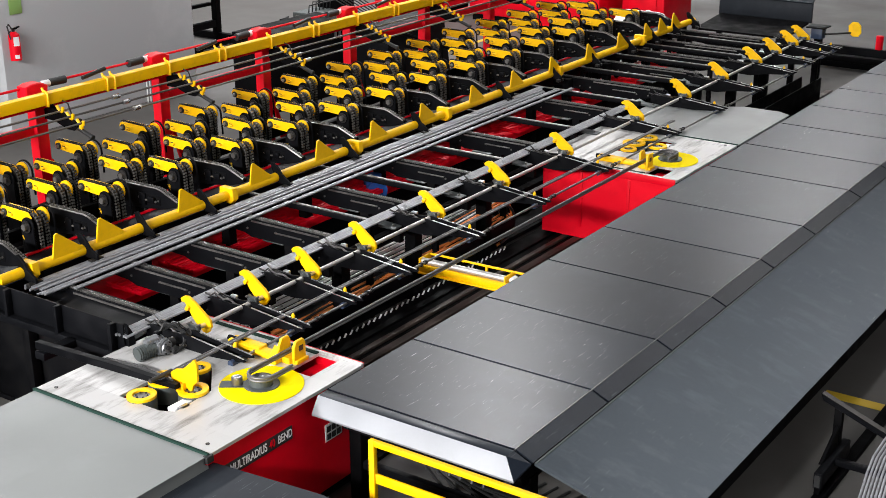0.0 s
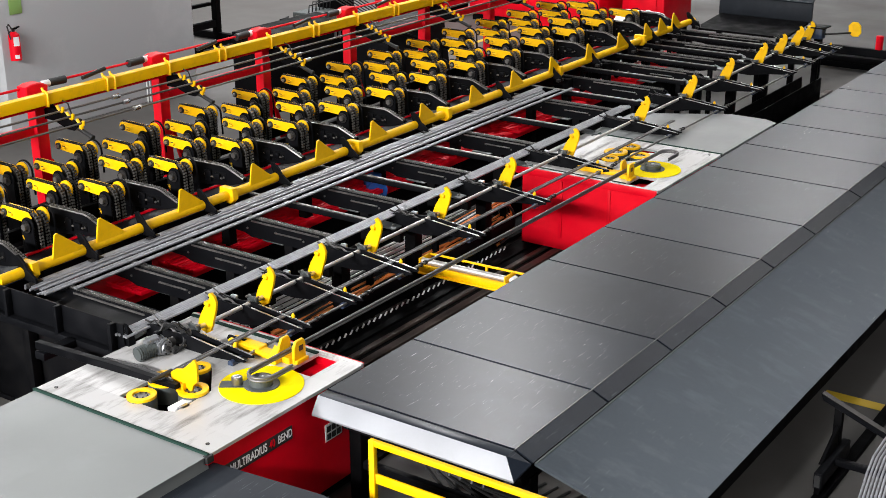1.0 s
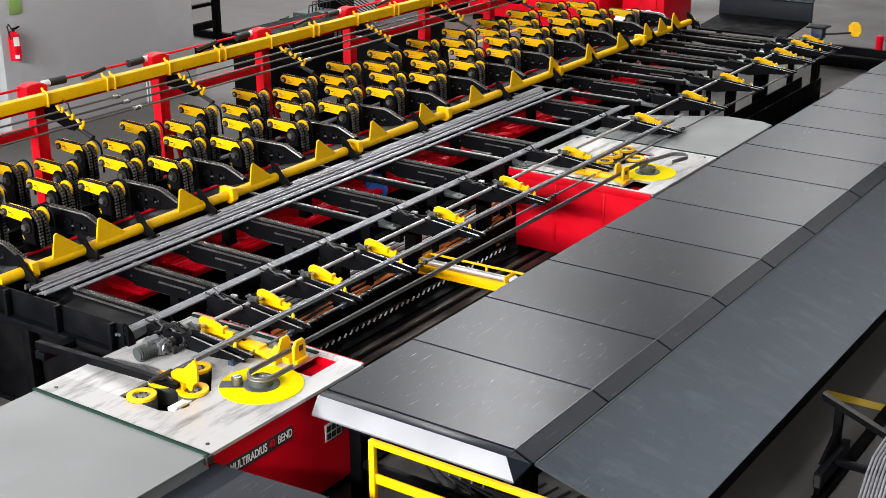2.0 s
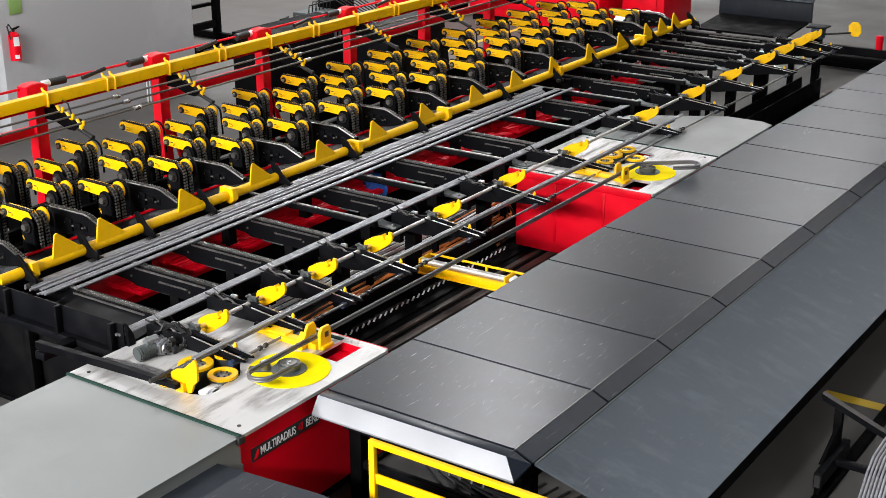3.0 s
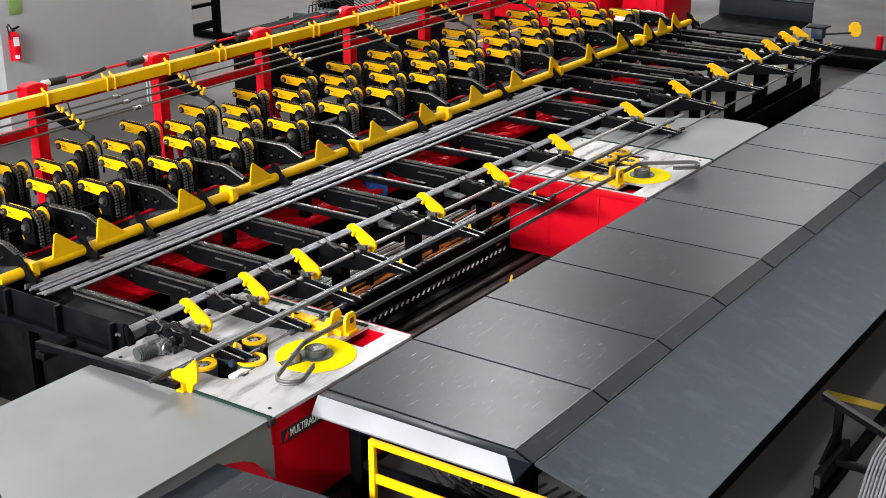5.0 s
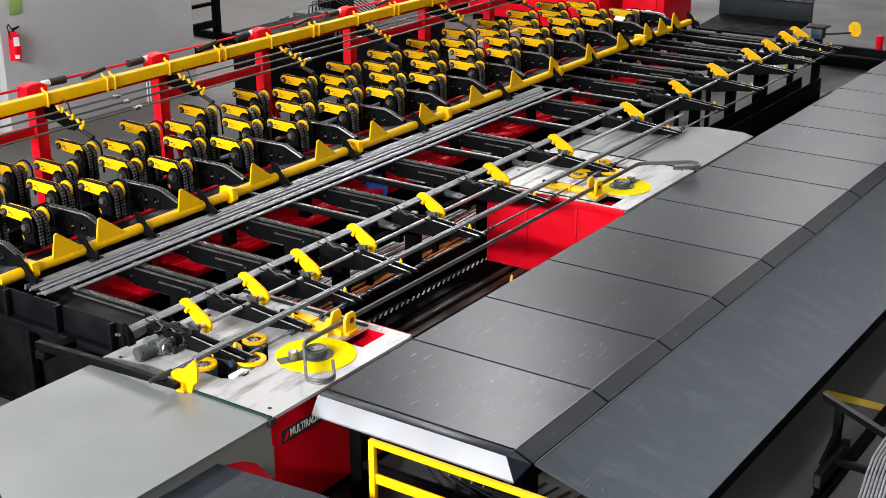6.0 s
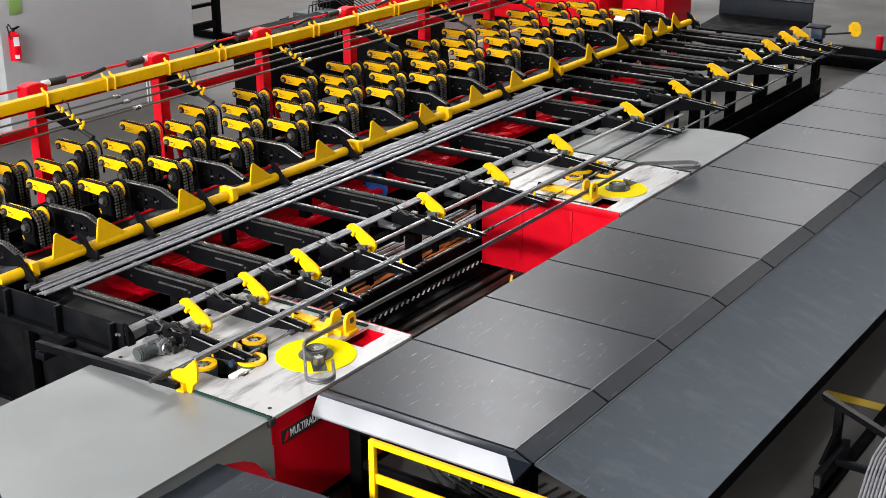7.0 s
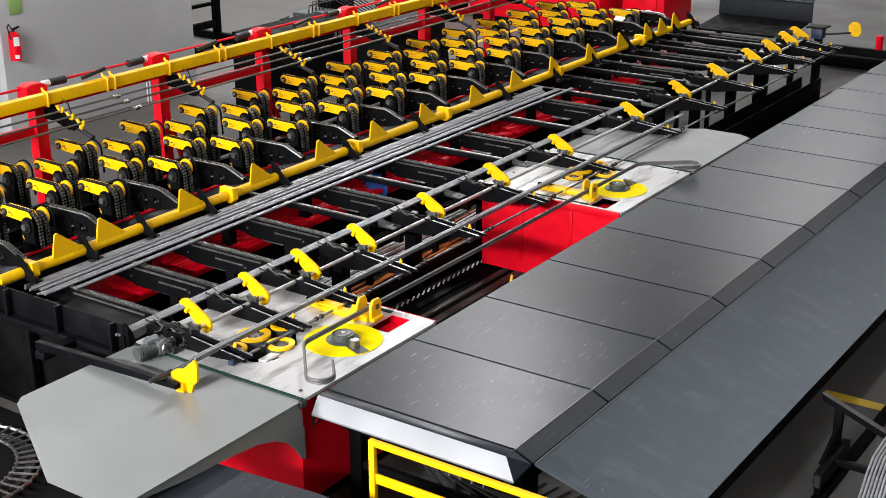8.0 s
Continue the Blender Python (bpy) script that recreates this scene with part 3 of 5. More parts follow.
# ---------- transfer arms ----------
def transfer_arm(x):
    a = thing("transfer_unit", "black forked transfer unit with bearing and yellow pin", "transfer device", (x, 0, 0.013), "transfer units")
    side = [(6.86, 0.98), (6.8, 1.0), (6.62, 0.985), (6.48, 1.0), (6.4, 0.995), (5.9, 0.945), (5.885, 0.93), (5.95, 0.915), (6.25, 0.885), (6.5, 0.84), (6.86, 0.85)]
    part("arm_plate", prism(B(), side, "x", -0.05, -0.035), M_DARK, a)
    part("arm_plate", prism(B(), side, "x", 0.035, 0.05), M_DARK, a)
    part("wear_strip", prism(B(), [(6.4, 0.99), (5.9, 0.94), (5.9, 0.952), (6.4, 1.002)], "x", -0.0495, -0.042), M_STEEL, a)
    part("wear_strip", prism(B(), [(6.4, 0.99), (5.9, 0.94), (5.9, 0.952), (6.4, 1.002)], "x", 0.0355, 0.043), M_STEEL, a)
    flange = []
    for k in range(24):
        t = 2 * math.pi * k / 24
        r = 0.045 + 0.022 * abs(math.sin(2 * t)) ** 3
        flange.append((6.5 + r * math.cos(t), 0.98 + r * math.sin(t)))
    b = part("bearing_block", prism(B(), flange, "x", 0.07, 0.09, 0.003), M_CAST, a, "dark cast bearing flange")
    part("bearing_cap", tube(B(), (0.09, 6.5, 0.98), (0.12, 6.5, 0.98), 0.036, 20, 0.03), M_CAST, b)
    part("bearing_cap", tube(B(), (0.045, 6.5, 0.98), (0.07, 6.5, 0.98), 0.03, 20, 0.036), M_CAST, b)
    part("bearing_ring", tube(B(), (0.03, 6.5, 0.98), (0.045, 6.5, 0.98), 0.023, 18), M_CHAINL, b)
    for dy in (-0.043, 0.043):
        for dz in (-0.043, 0.043):
            part("bolt", tube(B(), (0.056, 6.5 + dy, 0.98 + dz), (0.1, 6.5 + dy, 0.98 + dz), 0.009, 6), M_CHAINL, b)
    part("block_mount", prism(B(), [(6.44, 0.9), (6.56, 0.9), (6.56, 0.95), (6.53, 0.97), (6.47, 0.97), (6.44, 0.95)], "x", 0.09, 0.105), M_DARK, a)
    part("sensor_box", box(B(), 0.055, 0.09, 6.655, 6.715, 0.945, 1.0, 0.008), M_ALU, a, "pale sensor box")
    part("sensor_arm", box(B(), 0.02, 0.04, 6.74, 6.84, 0.97, 0.985, 0.003), M_CHAIN, a)
    lv = sweep(B(), [(-0.02, 6.9, 1.0), (-0.02, 6.84, 0.99), (-0.02, 6.8, 1.02), (-0.02, 6.72, 0.99), (-0.02, 6.64, 1.0), (-0.02, 6.58, 0.975)], 0.008, 6)
    part("spring_lever", lv, M_CHAIN, a)
    part("spring_lever", sweep(B(), [(0.03, 6.86, 1.03), (0.03, 6.81, 0.995), (0.03, 6.66, 0.97)], 0.007, 6), M_CHAIN, a)
    pin = B()
    tube(pin, (0.05, 6.07, 0.93), (0.05, 6.07, 0.98), 0.015, 12)
    tube(pin, (0.05, 6.07, 0.98), (0.05, 6.07, 1.0), 0.015, 12, 0.006)
    part("stop_pin", pin, M_YELLOW, a, "yellow stop pin")
    part("clamp", tube(B(), (-0.08, 6.0, 0.9), (0.08, 6.0, 0.9), 0.025, 14), M_DKBLUE, a)
    part("arm_bracket", box(B(), -0.03, 0.03, 6.78, 6.9, 0.7, 0.86, 0.005), M_BLACK, a)
    return a


arm0 = transfer_arm(AX[0])
for x in AX[1:]:
    copy_thing(arm0, pose(x, 0, 0.013))
# guide tube below the waiting bars
gt = thing("guide_tube", "thin brown steel guide tube with collars under the waiting bars", "tube")
part("tube", tube(B(), (6.2, 5.98, 0.93), (18.4, 5.98, 0.93), 0.011), M_CHAINL, gt)
for x in AX:
    part("collar", tube(B(), (x + 0.2, 5.98, 0.93), (x + 0.22, 5.98, 0.93), 0.019), M_CHAIN, gt)
    part("collar", tube(B(), (x + 0.26, 5.98, 0.93), (x + 0.28, 5.98, 0.93), 0.019), M_CHAIN, gt)

# ---------- cross conveyors under the bundles ----------
def chain_links(bm, y0, y1, z, x0=-0.014, pitch=0.025):
    n = int((y1 - y0) / pitch)
    for i in range(n):
        y = y0 + i * pitch
        for s in (-1, 1):
            box(bm, x0 + s * 0.013 - 0.003, x0 + s * 0.013 + 0.003, y, y + pitch * 0.7, z - 0.01, z + 0.009)
        tube(bm, (x0 - 0.018, y + pitch * 0.36, z), (x0 + 0.018, y + pitch * 0.36, z), 0.008, 6)
    return bm


BEAM_SIDE = [(8.5, 0.93), (8.45, 0.955), (6.98, 0.955), (6.9, 0.93), (6.88, 0.89), (6.98, 0.88), (7.15, 0.81), (7.3, 0.78), (7.9, 0.78), (8.0, 0.81), (8.5, 0.84)]


def conveyor(x, footed):
    c = thing("cross_conveyor", "black cross conveyor beam with a roller chain", "conveyor", (x, 0, 0), "cross conveyors")
    part("side_plate", prism(B(), BEAM_SIDE, "x", -0.05, -0.036), M_DARK, c)
    part("side_plate", prism(B(), BEAM_SIDE, "x", 0.03, 0.044), M_DARK, c)
    part("chain", chain_links(B(), 6.93, 8.46, 0.962), M_CHAINL, c, "worn roller chain", "stuff")
    part("chain_rail", box(B(), -0.034, 0.028, 6.95, 8.45, 0.93, 0.949), M_BLACK, c)
    part("wear_strip", box(B(), -0.058, -0.05, 7.1, 7.9, 0.93, 0.945), M_CHAINL, c)
    part("side_lip", box(B(), -0.066, -0.05, 7.3, 7.62, 0.87, 0.882, 0.002), M_CHAINL, c)
    for y in (7.12, 7.28, 7.95, 8.1):
        part("plate_bolt", tube(B(), (-0.058, y, 0.86), (-0.05, y, 0.86), 0.011, 6), M_CHAINL, c)
    if footed:
        part("foot", box(B(), -0.05, 0.044, 7.42, 7.52, 0.0, 0.79, 0.006), M_BLACK, c)
    part("cross_tie", box(B(), 0.044, 0.36, 7.2, 7.25, 0.78, 0.81, 0.003), M_CHAINL, c)
    part("tie_plate", box(B(), 0.044, 0.15, 7.62, 7.86, 0.72, 0.732, 0.003), M_CAST, c)
    return c


def slim_beam(x):
    c = thing("wear_bar", "slim black cross bar with a steel wear strip", "support bar", (x, 0, 0), "wear bars")
    part("tube", box(B(), -0.04, 0.012, 6.9, 8.5, 0.905, 0.956, 0.004), M_DARK, c)
    part("wear_strip", box(B(), -0.034, 0.0, 6.93, 8.46, 0.957, 0.966), M_CHAINL, c)
    part("end_bracket", prism(B(), [(6.72, 0.9), (6.72, 0.912), (6.9, 0.925), (6.98, 0.955), (6.98, 0.9)], "x", 0.012, 0.13, 0.002), M_CAST, c)
    part("bracket_bolt", tube(B(), (0.07, 6.77, 0.91), (0.07, 6.77, 0.93), 0.012, 6), M_CHAINL, c)
    part("post", box(B(), -0.035, 0.007, 8.36, 8.42, 0.6, 0.906, 0.004), M_BLACK, c)
    part("post", box(B(), -0.035, 0.007, 6.96, 7.02, 0.0, 0.906, 0.004), M_BLACK, c)
    return c


CX = [6.34, 6.99, 7.65, 8.41, 9.52, 10.64, 11.91, 13.69, 14.93, 16.01, 16.9, 17.7, 18.55]
PX = [8.94, 10.0, 11.25, 12.74, 14.22, 15.5, 16.5, 17.35, 18.2]
c0 = conveyor(CX[0], True)
for x in CX[1:8]:
    copy_thing(c0, pose(x, 0, 0))
c1 = conveyor(CX[8], False)
for x in CX[9:]:
    copy_thing(c1, pose(x, 0, 0))
p0 = slim_beam(PX[0])
for x in PX[1:]:
    copy_thing(p0, pose(x, 0, 0))

# end stop of the conveyor
es = thing("end_stop", "black ribbed end stop and tray of the conveyor", "machine frame")
part("end_plate", box(B(), 5.86, 5.875, 6.86, 8.32, 0.86, 1.07, 0.003), M_DARK, es)
for y in (8.1, 7.52, 6.93):
    part("rib", box(B(), 5.80, 5.86, y, y + 0.035, 0.84, 1.075, 0.004), M_DARK, es)
part("channel", box(B(), 5.80, 5.875, 6.86, 8.9, 0.80, 0.86, 0.004), M_DARK, es)
part("side_plate", prism(B(), [(5.875, 0.85), (5.875, 1.08), (5.93, 0.98), (5.95, 0.85)], "y", 6.83, 6.86), M_DARK, es)
part("tray", prism(B(), [(5.875, 0.88), (6.28, 0.925), (6.28, 0.915), (5.875, 0.87)], "y", 6.9, 8.05), M_DARK, es)
for y in (7.0, 7.9, 8.6):
    part("post", box(B(), 5.82, 5.9, y, y + 0.08, 0, 0.8, 0.004), M_BLACK, es)
part("side_panel", box(B(), 5.92, 5.94, 6.95, 8.9, 0.05, 0.78, 0.004), M_BLACK, es)

# bar end stop arm with a yellow paddle
for tgt in (-1, 1):
    st = thing("end_gauge", "dark arm with a yellow paddle that stops the bar ends", "stop arm", group="end gauges")
    if tgt == -1:
        part("arm", prism(B(), [(7.42, 0.93), (7.42, 0.87), (6.62, 0.91), (5.99, 0.94), (5.99, 0.975), (6.62, 0.965)], "x", 5.51, 5.56, 0.003), M_DARK, st)
        part("arm_root", box(B(), 5.5, 5.82, 7.32, 7.42, 0.8, 0.86, 0.006), M_DARK, st)
        pad = [(6.12, 1.0), (6.07, 1.035), (6.0, 1.053), (5.89, 1.15), (5.865, 1.115), (5.87, 0.995), (5.91, 0.955), (5.93, 0.895), (6.02, 0.86), (6.09, 0.87), (6.07, 0.92), (6.11, 0.94)]
        part("paddle", prism(B(), pad, "x", 5.595, 5.62, 0.004), M_YELLOW, st)
        part("paddle_lug", prism(B(), [(5.97, 0.9), (6.04, 0.885), (6.05, 0.95), (5.98, 0.96)], "x", 5.56, 5.6, 0.006), M_YELLOW, st)
        part("stop_rod", tube(B(), (5.42, 6.13, 1.0), (5.62, 6.13, 1.0), 0.016), M_RUBBER, st)
        part("end_screw", tube(B(), (5.53, 6.0, 0.95), (5.53, 6.08, 0.955), 0.02), M_CHAIN, st)
        for k in range(3):
            part("hose", sweep(B(), [(5.57 + 0.012 * k, 6.75, 0.94), (5.57 + 0.012 * k, 6.45, 0.955 + 0.006 * k), (5.56 + 0.01 * k, 6.2, 0.965), (5.55, 6.05, 0.97)], 0.009, 6), M_RUBBER, st)
    else:
        part("gear_box", box(B(), 18.78, 18.94, 6.27, 6.44, 1.0, 1.16, 0.01), M_DKBLUE, st)
        part("gear_plate", box(B(), 18.72, 19.0, 6.22, 6.5, 1.16, 1.178, 0.003), M_DARK, st)
        part("stop_rod", tube(B(), (18.9, 6.28, 1.06), (19.22, 5.98, 1.06), 0.014), M_CHAIN, st)
        part("paddle", prism(B(), [(5.84, 1.07), (5.85, 1.17), (5.9, 1.22), (5.98, 1.22), (6.03, 1.16), (6.02, 1.06), (5.96, 1.01), (5.88, 1.01)], "x", 19.2, 19.23, 0.003), M_YELLOW, st)
        part("post", box(B(), 18.82, 18.9, 6.32, 6.4, 0, 1.0, 0.004), M_BLACK, st)

# gear motor at the shaft's near end
gm = thing("gear_motor", "bright cast gear motor with cables on the shaft's end", "motor", (5.93, 6.56, 0.965))
part("motor_body", tube(B(), (-0.2, 0.03, -0.01), (-0.06, 0.01, 0.0), 0.05, 24), M_GREY, gm, "dark finned motor body")
for k in range(7):
    part("cooling_fin", tube(B(), (-0.19 + 0.018 * k, 0.028 - 0.0026 * k, -0.01), (-0.184 + 0.018 * k, 0.027 - 0.0026 * k, -0.01), 0.056, 20), M_GREY, gm)
part("motor_flange", tube(B(), (-0.06, 0.01, 0.0), (-0.045, 0.008, 0.0), 0.062, 24), M_ALU, gm)
part("motor_cover", tube(B(), (-0.1, 0.02, 0.055), (-0.02, 0.01, 0.06), 0.036, 18, 0.03), M_ALU, gm)
part("cover_cap", tube(B(), (-0.12, 0.022, 0.053), (-0.1, 0.02, 0.055), 0.026, 16), M_ALU, gm)
gc = part("gear_case", tube(tube(B(), (-0.05, 0.0, 0.0), (0.04, -0.02, 0.0), 0.064, 9, 0.05), (-0.01, 0.03, 0.0), (-0.005, -0.06, -0.005), 0.06, 22), M_ALU, gm, "bright cast aluminium gear case")
for k in range(4):
    part("case_rib", tube(B(), (-0.05 + 0.022 * k, 0.0, 0.0), (-0.043 + 0.022 * k, -0.002, 0.0), 0.07, 18), M_ALU, gc)
part("gear_flange", tube(B(), (-0.005, -0.06, -0.005), (-0.003, -0.075, -0.006), 0.052, 22), M_ALU, gc)
part("flange_recess", tube(B(), (-0.003, -0.075, -0.006), (-0.003, -0.077, -0.006), 0.032, 18), M_CHAINL, gc)
part("shaft_end", tube(B(), (-0.003, -0.077, -0.006), (-0.002, -0.09, -0.006), 0.016, 12), M_RUBBER, gc)
for k in range(6):
    cx, cz = 0.043 * math.cos(k * 1.047), 0.043 * math.sin(k * 1.047)
    part("flange_bolt", tube(B(), (cx - 0.003, -0.075, cz - 0.006), (cx - 0.003, -0.083, cz - 0.006), 0.007, 6), M_CHAIN, gc)
part("output_cover", tube(B(), (0.04, -0.02, 0.0), (0.1, -0.03, 0.0), 0.034, 16), M_CHAIN, gm)
part("breather", tube(B(), (0.05, -0.09, -0.05), (0.05, -0.1, -0.05), 0.022, 14), M_RUBBER, gm)
part("terminal_box", box(B(), 0.0, 0.05, 0.02, 0.07, 0.05, 0.085, 0.008), M_DARK, gm)
part("motor_foot", box(B(), -0.03, 0.03, -0.01, 0.05, -0.14, -0.05, 0.006), M_BLACK, gm)
random.seed(8)
for k in range(9):
    j = [random.uniform(-0.03, 0.03) for _ in range(6)]
    pts = [(0.03, 0.04, 0.07), (0.08 + j[0], 0.02, 0.11 + j[1]), (0.15 + j[2], -0.02, 0.1 + j[3]), (0.19 + j[4], -0.06, 0.04 + j[1]), (0.16 + j[5], -0.1, -0.02 + j[0]), (0.06 + j[3], -0.1, -0.05)]
    part("cable", sweep(B(), pts, 0.0055 + 0.0015 * (k % 2), 6), M_RUBBER, gm)
for k in range(3):
    part("cable_gland", tube(B(), (0.1 + 0.03 * k, -0.09, -0.02 - 0.012 * k), (0.125 + 0.03 * k, -0.1, -0.024 - 0.012 * k), 0.011, 8), M_CHAINL, gm)

# ---------- machine base: rails, red beams, cable trays ----------
base = thing("machine_base", "black steel machine base with red beams under the conveyors", "machine frame")
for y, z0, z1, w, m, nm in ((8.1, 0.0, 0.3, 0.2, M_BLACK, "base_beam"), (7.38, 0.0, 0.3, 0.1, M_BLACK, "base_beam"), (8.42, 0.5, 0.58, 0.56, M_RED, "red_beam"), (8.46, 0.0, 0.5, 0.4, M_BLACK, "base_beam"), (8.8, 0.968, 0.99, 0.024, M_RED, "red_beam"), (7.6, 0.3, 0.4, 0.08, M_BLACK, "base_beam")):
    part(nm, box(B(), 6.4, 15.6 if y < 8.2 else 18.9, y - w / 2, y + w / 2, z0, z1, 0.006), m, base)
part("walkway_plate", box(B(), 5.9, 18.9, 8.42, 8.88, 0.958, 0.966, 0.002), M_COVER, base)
# flat black sheet on the floor for the dark gap below the conveyors
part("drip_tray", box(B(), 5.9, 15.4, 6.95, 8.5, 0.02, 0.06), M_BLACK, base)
for x in [6.5 + 0.62 * i for i in range(20)]:
    part("red_block", box(B(), x, x + 0.34, 8.06, 8.5, 0.58, 0.62, 0.006), M_RED, base)
    for k in range(5):
        part("block_rib", box(B(), x, x + 0.34, 8.09 + 0.08 * k, 8.12 + 0.08 * k, 0.62, 0.632, 0.004), M_RED, base)
for x in [7.35, 8.42, 9.52, 10.75, 12.2, 13.9, 14.8, 15.9, 17.1, 18.3]:
    part("base_post", box(B(), x - 0.06, x + 0.06, 6.86, 6.98, 0.0, 0.78, 0.005), M_BLACK, base)
    part("base_post", box(B(), x - 0.05, x + 0.05, 8.2, 8.3, 0.0, 0.95, 0.005), M_BLACK, base)
bmot = thing("drive_motor", "blue electric drive motor under the conveyor", "motor", (10.62, 8.36, 0.6))
part("motor_body", tube(B(), (-0.1, -0.25, 0), (0.1, -0.05, 0), 0.11, 24), M_BLUE, bmot)
part("motor_cover", tube(B(), (0.1, -0.05, 0), (0.14, -0.01, 0), 0.1, 24, 0.08), M_BLUE, bmot)
part("terminal_box", box(B(), -0.08, 0.05, -0.2, -0.08, 0.08, 0.15, 0.01), M_BLUE, bmot)
part("motor_foot", box(B(), -0.1, 0.12, -0.25, 0.0, -0.22, -0.1, 0.006), M_BLACK, bmot)

track = thing("carriage_track", "dark steel carriage track with rails and toothed rack", "track")
for y, w, z0, z1 in ((5.45, 0.08, 0.03, 0.07), (5.9, 0.05, 0.03, 0.07), (6.35, 0.09, 0.03, 0.075), (6.52, 0.06, 0.03, 0.06)):
    part("rail", box(B(), 5.2, 19.6, y - w / 2, y + w / 2, z0, z1, 0.006), M_RAIL, track)
# flat black sheets under the rails, as long as the dark gap there
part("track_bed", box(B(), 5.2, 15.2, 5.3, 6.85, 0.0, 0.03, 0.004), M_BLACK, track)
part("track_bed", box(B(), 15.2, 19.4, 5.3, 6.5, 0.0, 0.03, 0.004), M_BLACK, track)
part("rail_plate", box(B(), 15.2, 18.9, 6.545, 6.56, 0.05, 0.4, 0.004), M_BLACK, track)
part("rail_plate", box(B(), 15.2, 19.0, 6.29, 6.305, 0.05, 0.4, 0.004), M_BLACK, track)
dc = thing("cable_chain", "black cable chain with pale cross bars along the track", "cable chain")
part("chain_tray", box(B(), 5.6, 14.0, 6.66, 6.86, 0.03, 0.055, 0.004), M_BLACK, dc)
BAR = mesh_of(prism(B(), [(-0.02, 0.042), (0.02, 0.078), (0.02, 0.088), (-0.02, 0.052)], "y", 6.815, 6.83), "cross_bar", M_WHITE)
for i in range(62):
    share("cross_bar", BAR, dc, pose(5.75 + i * 0.086, 0, 0))
ct = thing("cable_tray", "tray with steel pipes and orange cables", "cable tray")
part("tray", box(B(), 6.1, 11.3, 6.92, 7.3, 0.26, 0.29, 0.003), M_BLACK, ct)
part("tray_edge", box(B(), 6.1, 11.3, 6.88, 6.92, 0.2, 0.32, 0.003), M_DARK, ct)
for k in range(7):
    part("pipe", tube(B(), (6.3, 7.05 + 0.034 * k, 0.4 + 0.03 * (k % 4)), (11.0, 7.05 + 0.034 * k, 0.4 + 0.03 * (k % 4)), 0.011, 8), M_BOLT, ct)
for k in range(8):
    pts = []
    for i in range(34):
        x = 6.4 + 0.15 * i
        pts.append((x, 6.95 + 0.014 * k + 0.02 * math.sin(x * 2.2 + k), 0.31 + 0.012 * math.sin(x * 5 + 2 * k)))
    part("cable", sweep(B(), pts, 0.011, 6), M_RUBBER if k in (2, 6) else M_ORANGE, ct)
for k in range(9):
    y = 6.9 + 0.026 * k
    pts = [(11.05 + (0.26 + 0.02 * (k % 3)) * math.sin(a), y, 0.3 + (0.2 + 0.02 * (k % 3)) * math.cos(a)) for a in [math.pi * i / 12 for i in range(13)]]
    part("cable_loop", sweep(B(), [(10.2, y, 0.48), (10.7, y, 0.5)] + pts, 0.014, 6), M_ORANGE if k in (1, 2, 6) else (M_WHITE if k == 4 else M_RUBBER), ct)

# ---------- yellow pipe with triangular guides and black hooks ----------
pipe = thing("guide_pipe", "long yellow pipe with triangular yellow guide plates and black hooks", "guide pipe", (0, 8.3, 1.075))
part("pipe", tube(B(), (5.9, 0, 0), (18.8, 0, 0), 0.046, 24), M_YELLOW, pipe)
TRI = mesh_of(prism(B(), [(-0.11, -0.03), (-0.06, 0.225), (-0.03, 0.232), (0.22, 0.04), (0.22, -0.03)], "y", -0.008, 0.008, 0.002), "triangle_plate", M_YELLOW)
HOOK = mesh_of(prism(B(), [(0.06, 0.13), (0.03, 0.145), (-0.03, 0.1), (-0.075, 0.04), (-0.16, -0.02), (-0.17, -0.06), (-0.02, -0.055), (0.02, 0.02), (0.045, 0.075)], "x", -0.012, 0.012, 0.002), "hook", M_DARK)
FLANGE = mesh_of(prism(B(), [(-0.09, -0.03), (-0.08, 0.075), (0.08, 0.075), (0.09, -0.03), (0.05, -0.07), (-0.05, -0.07)], "x", -0.035, 0.035, 0.004), "flange", M_YELLOW)
FOOT = mesh_of(box(B(), -0.05, 0.05, -0.04, 0.04, -0.14, -0.035, 0.005), "pipe_foot", M_BLACK)
HCLIP = mesh_of(box(B(), -0.025, 0.025, -0.025, 0.025, -0.018, 0.018, 0.006), "hook_clip", M_CHAIN)
for x in (6.51, 6.97, 7.915, 8.855, 9.82, 10.71, 11.61, 12.62, 13.52, 14.45, 15.42, 16.31, 17.13, 17.6, 18.05):
    share("triangle_plate", TRI, pipe, pose(x, -0.03, 0))
for x in (6.13, 6.76, 7.4, 8.16, 9.17, 10.25, 11.49, 13.24, 14.46, 15.5, 16.56, 17.31, 18.0, 18.67):
    share("hook", HOOK, pipe, pose(x, 0.0, 0))
    share("hook_clip", HCLIP, pipe, pose(x + 0.05, -0.13, -0.07))
    share("hook_clip", HCLIP, pipe, pose(x - 0.04, -0.14, -0.065))
    share("pipe_foot", FOOT, pipe, pose(x + 0.22, 0, 0))
for x in (6.2, 8.5, 10.4, 12.05, 14.6, 17.0):
    share("flange", FLANGE, pipe, pose(x, 0, 0))

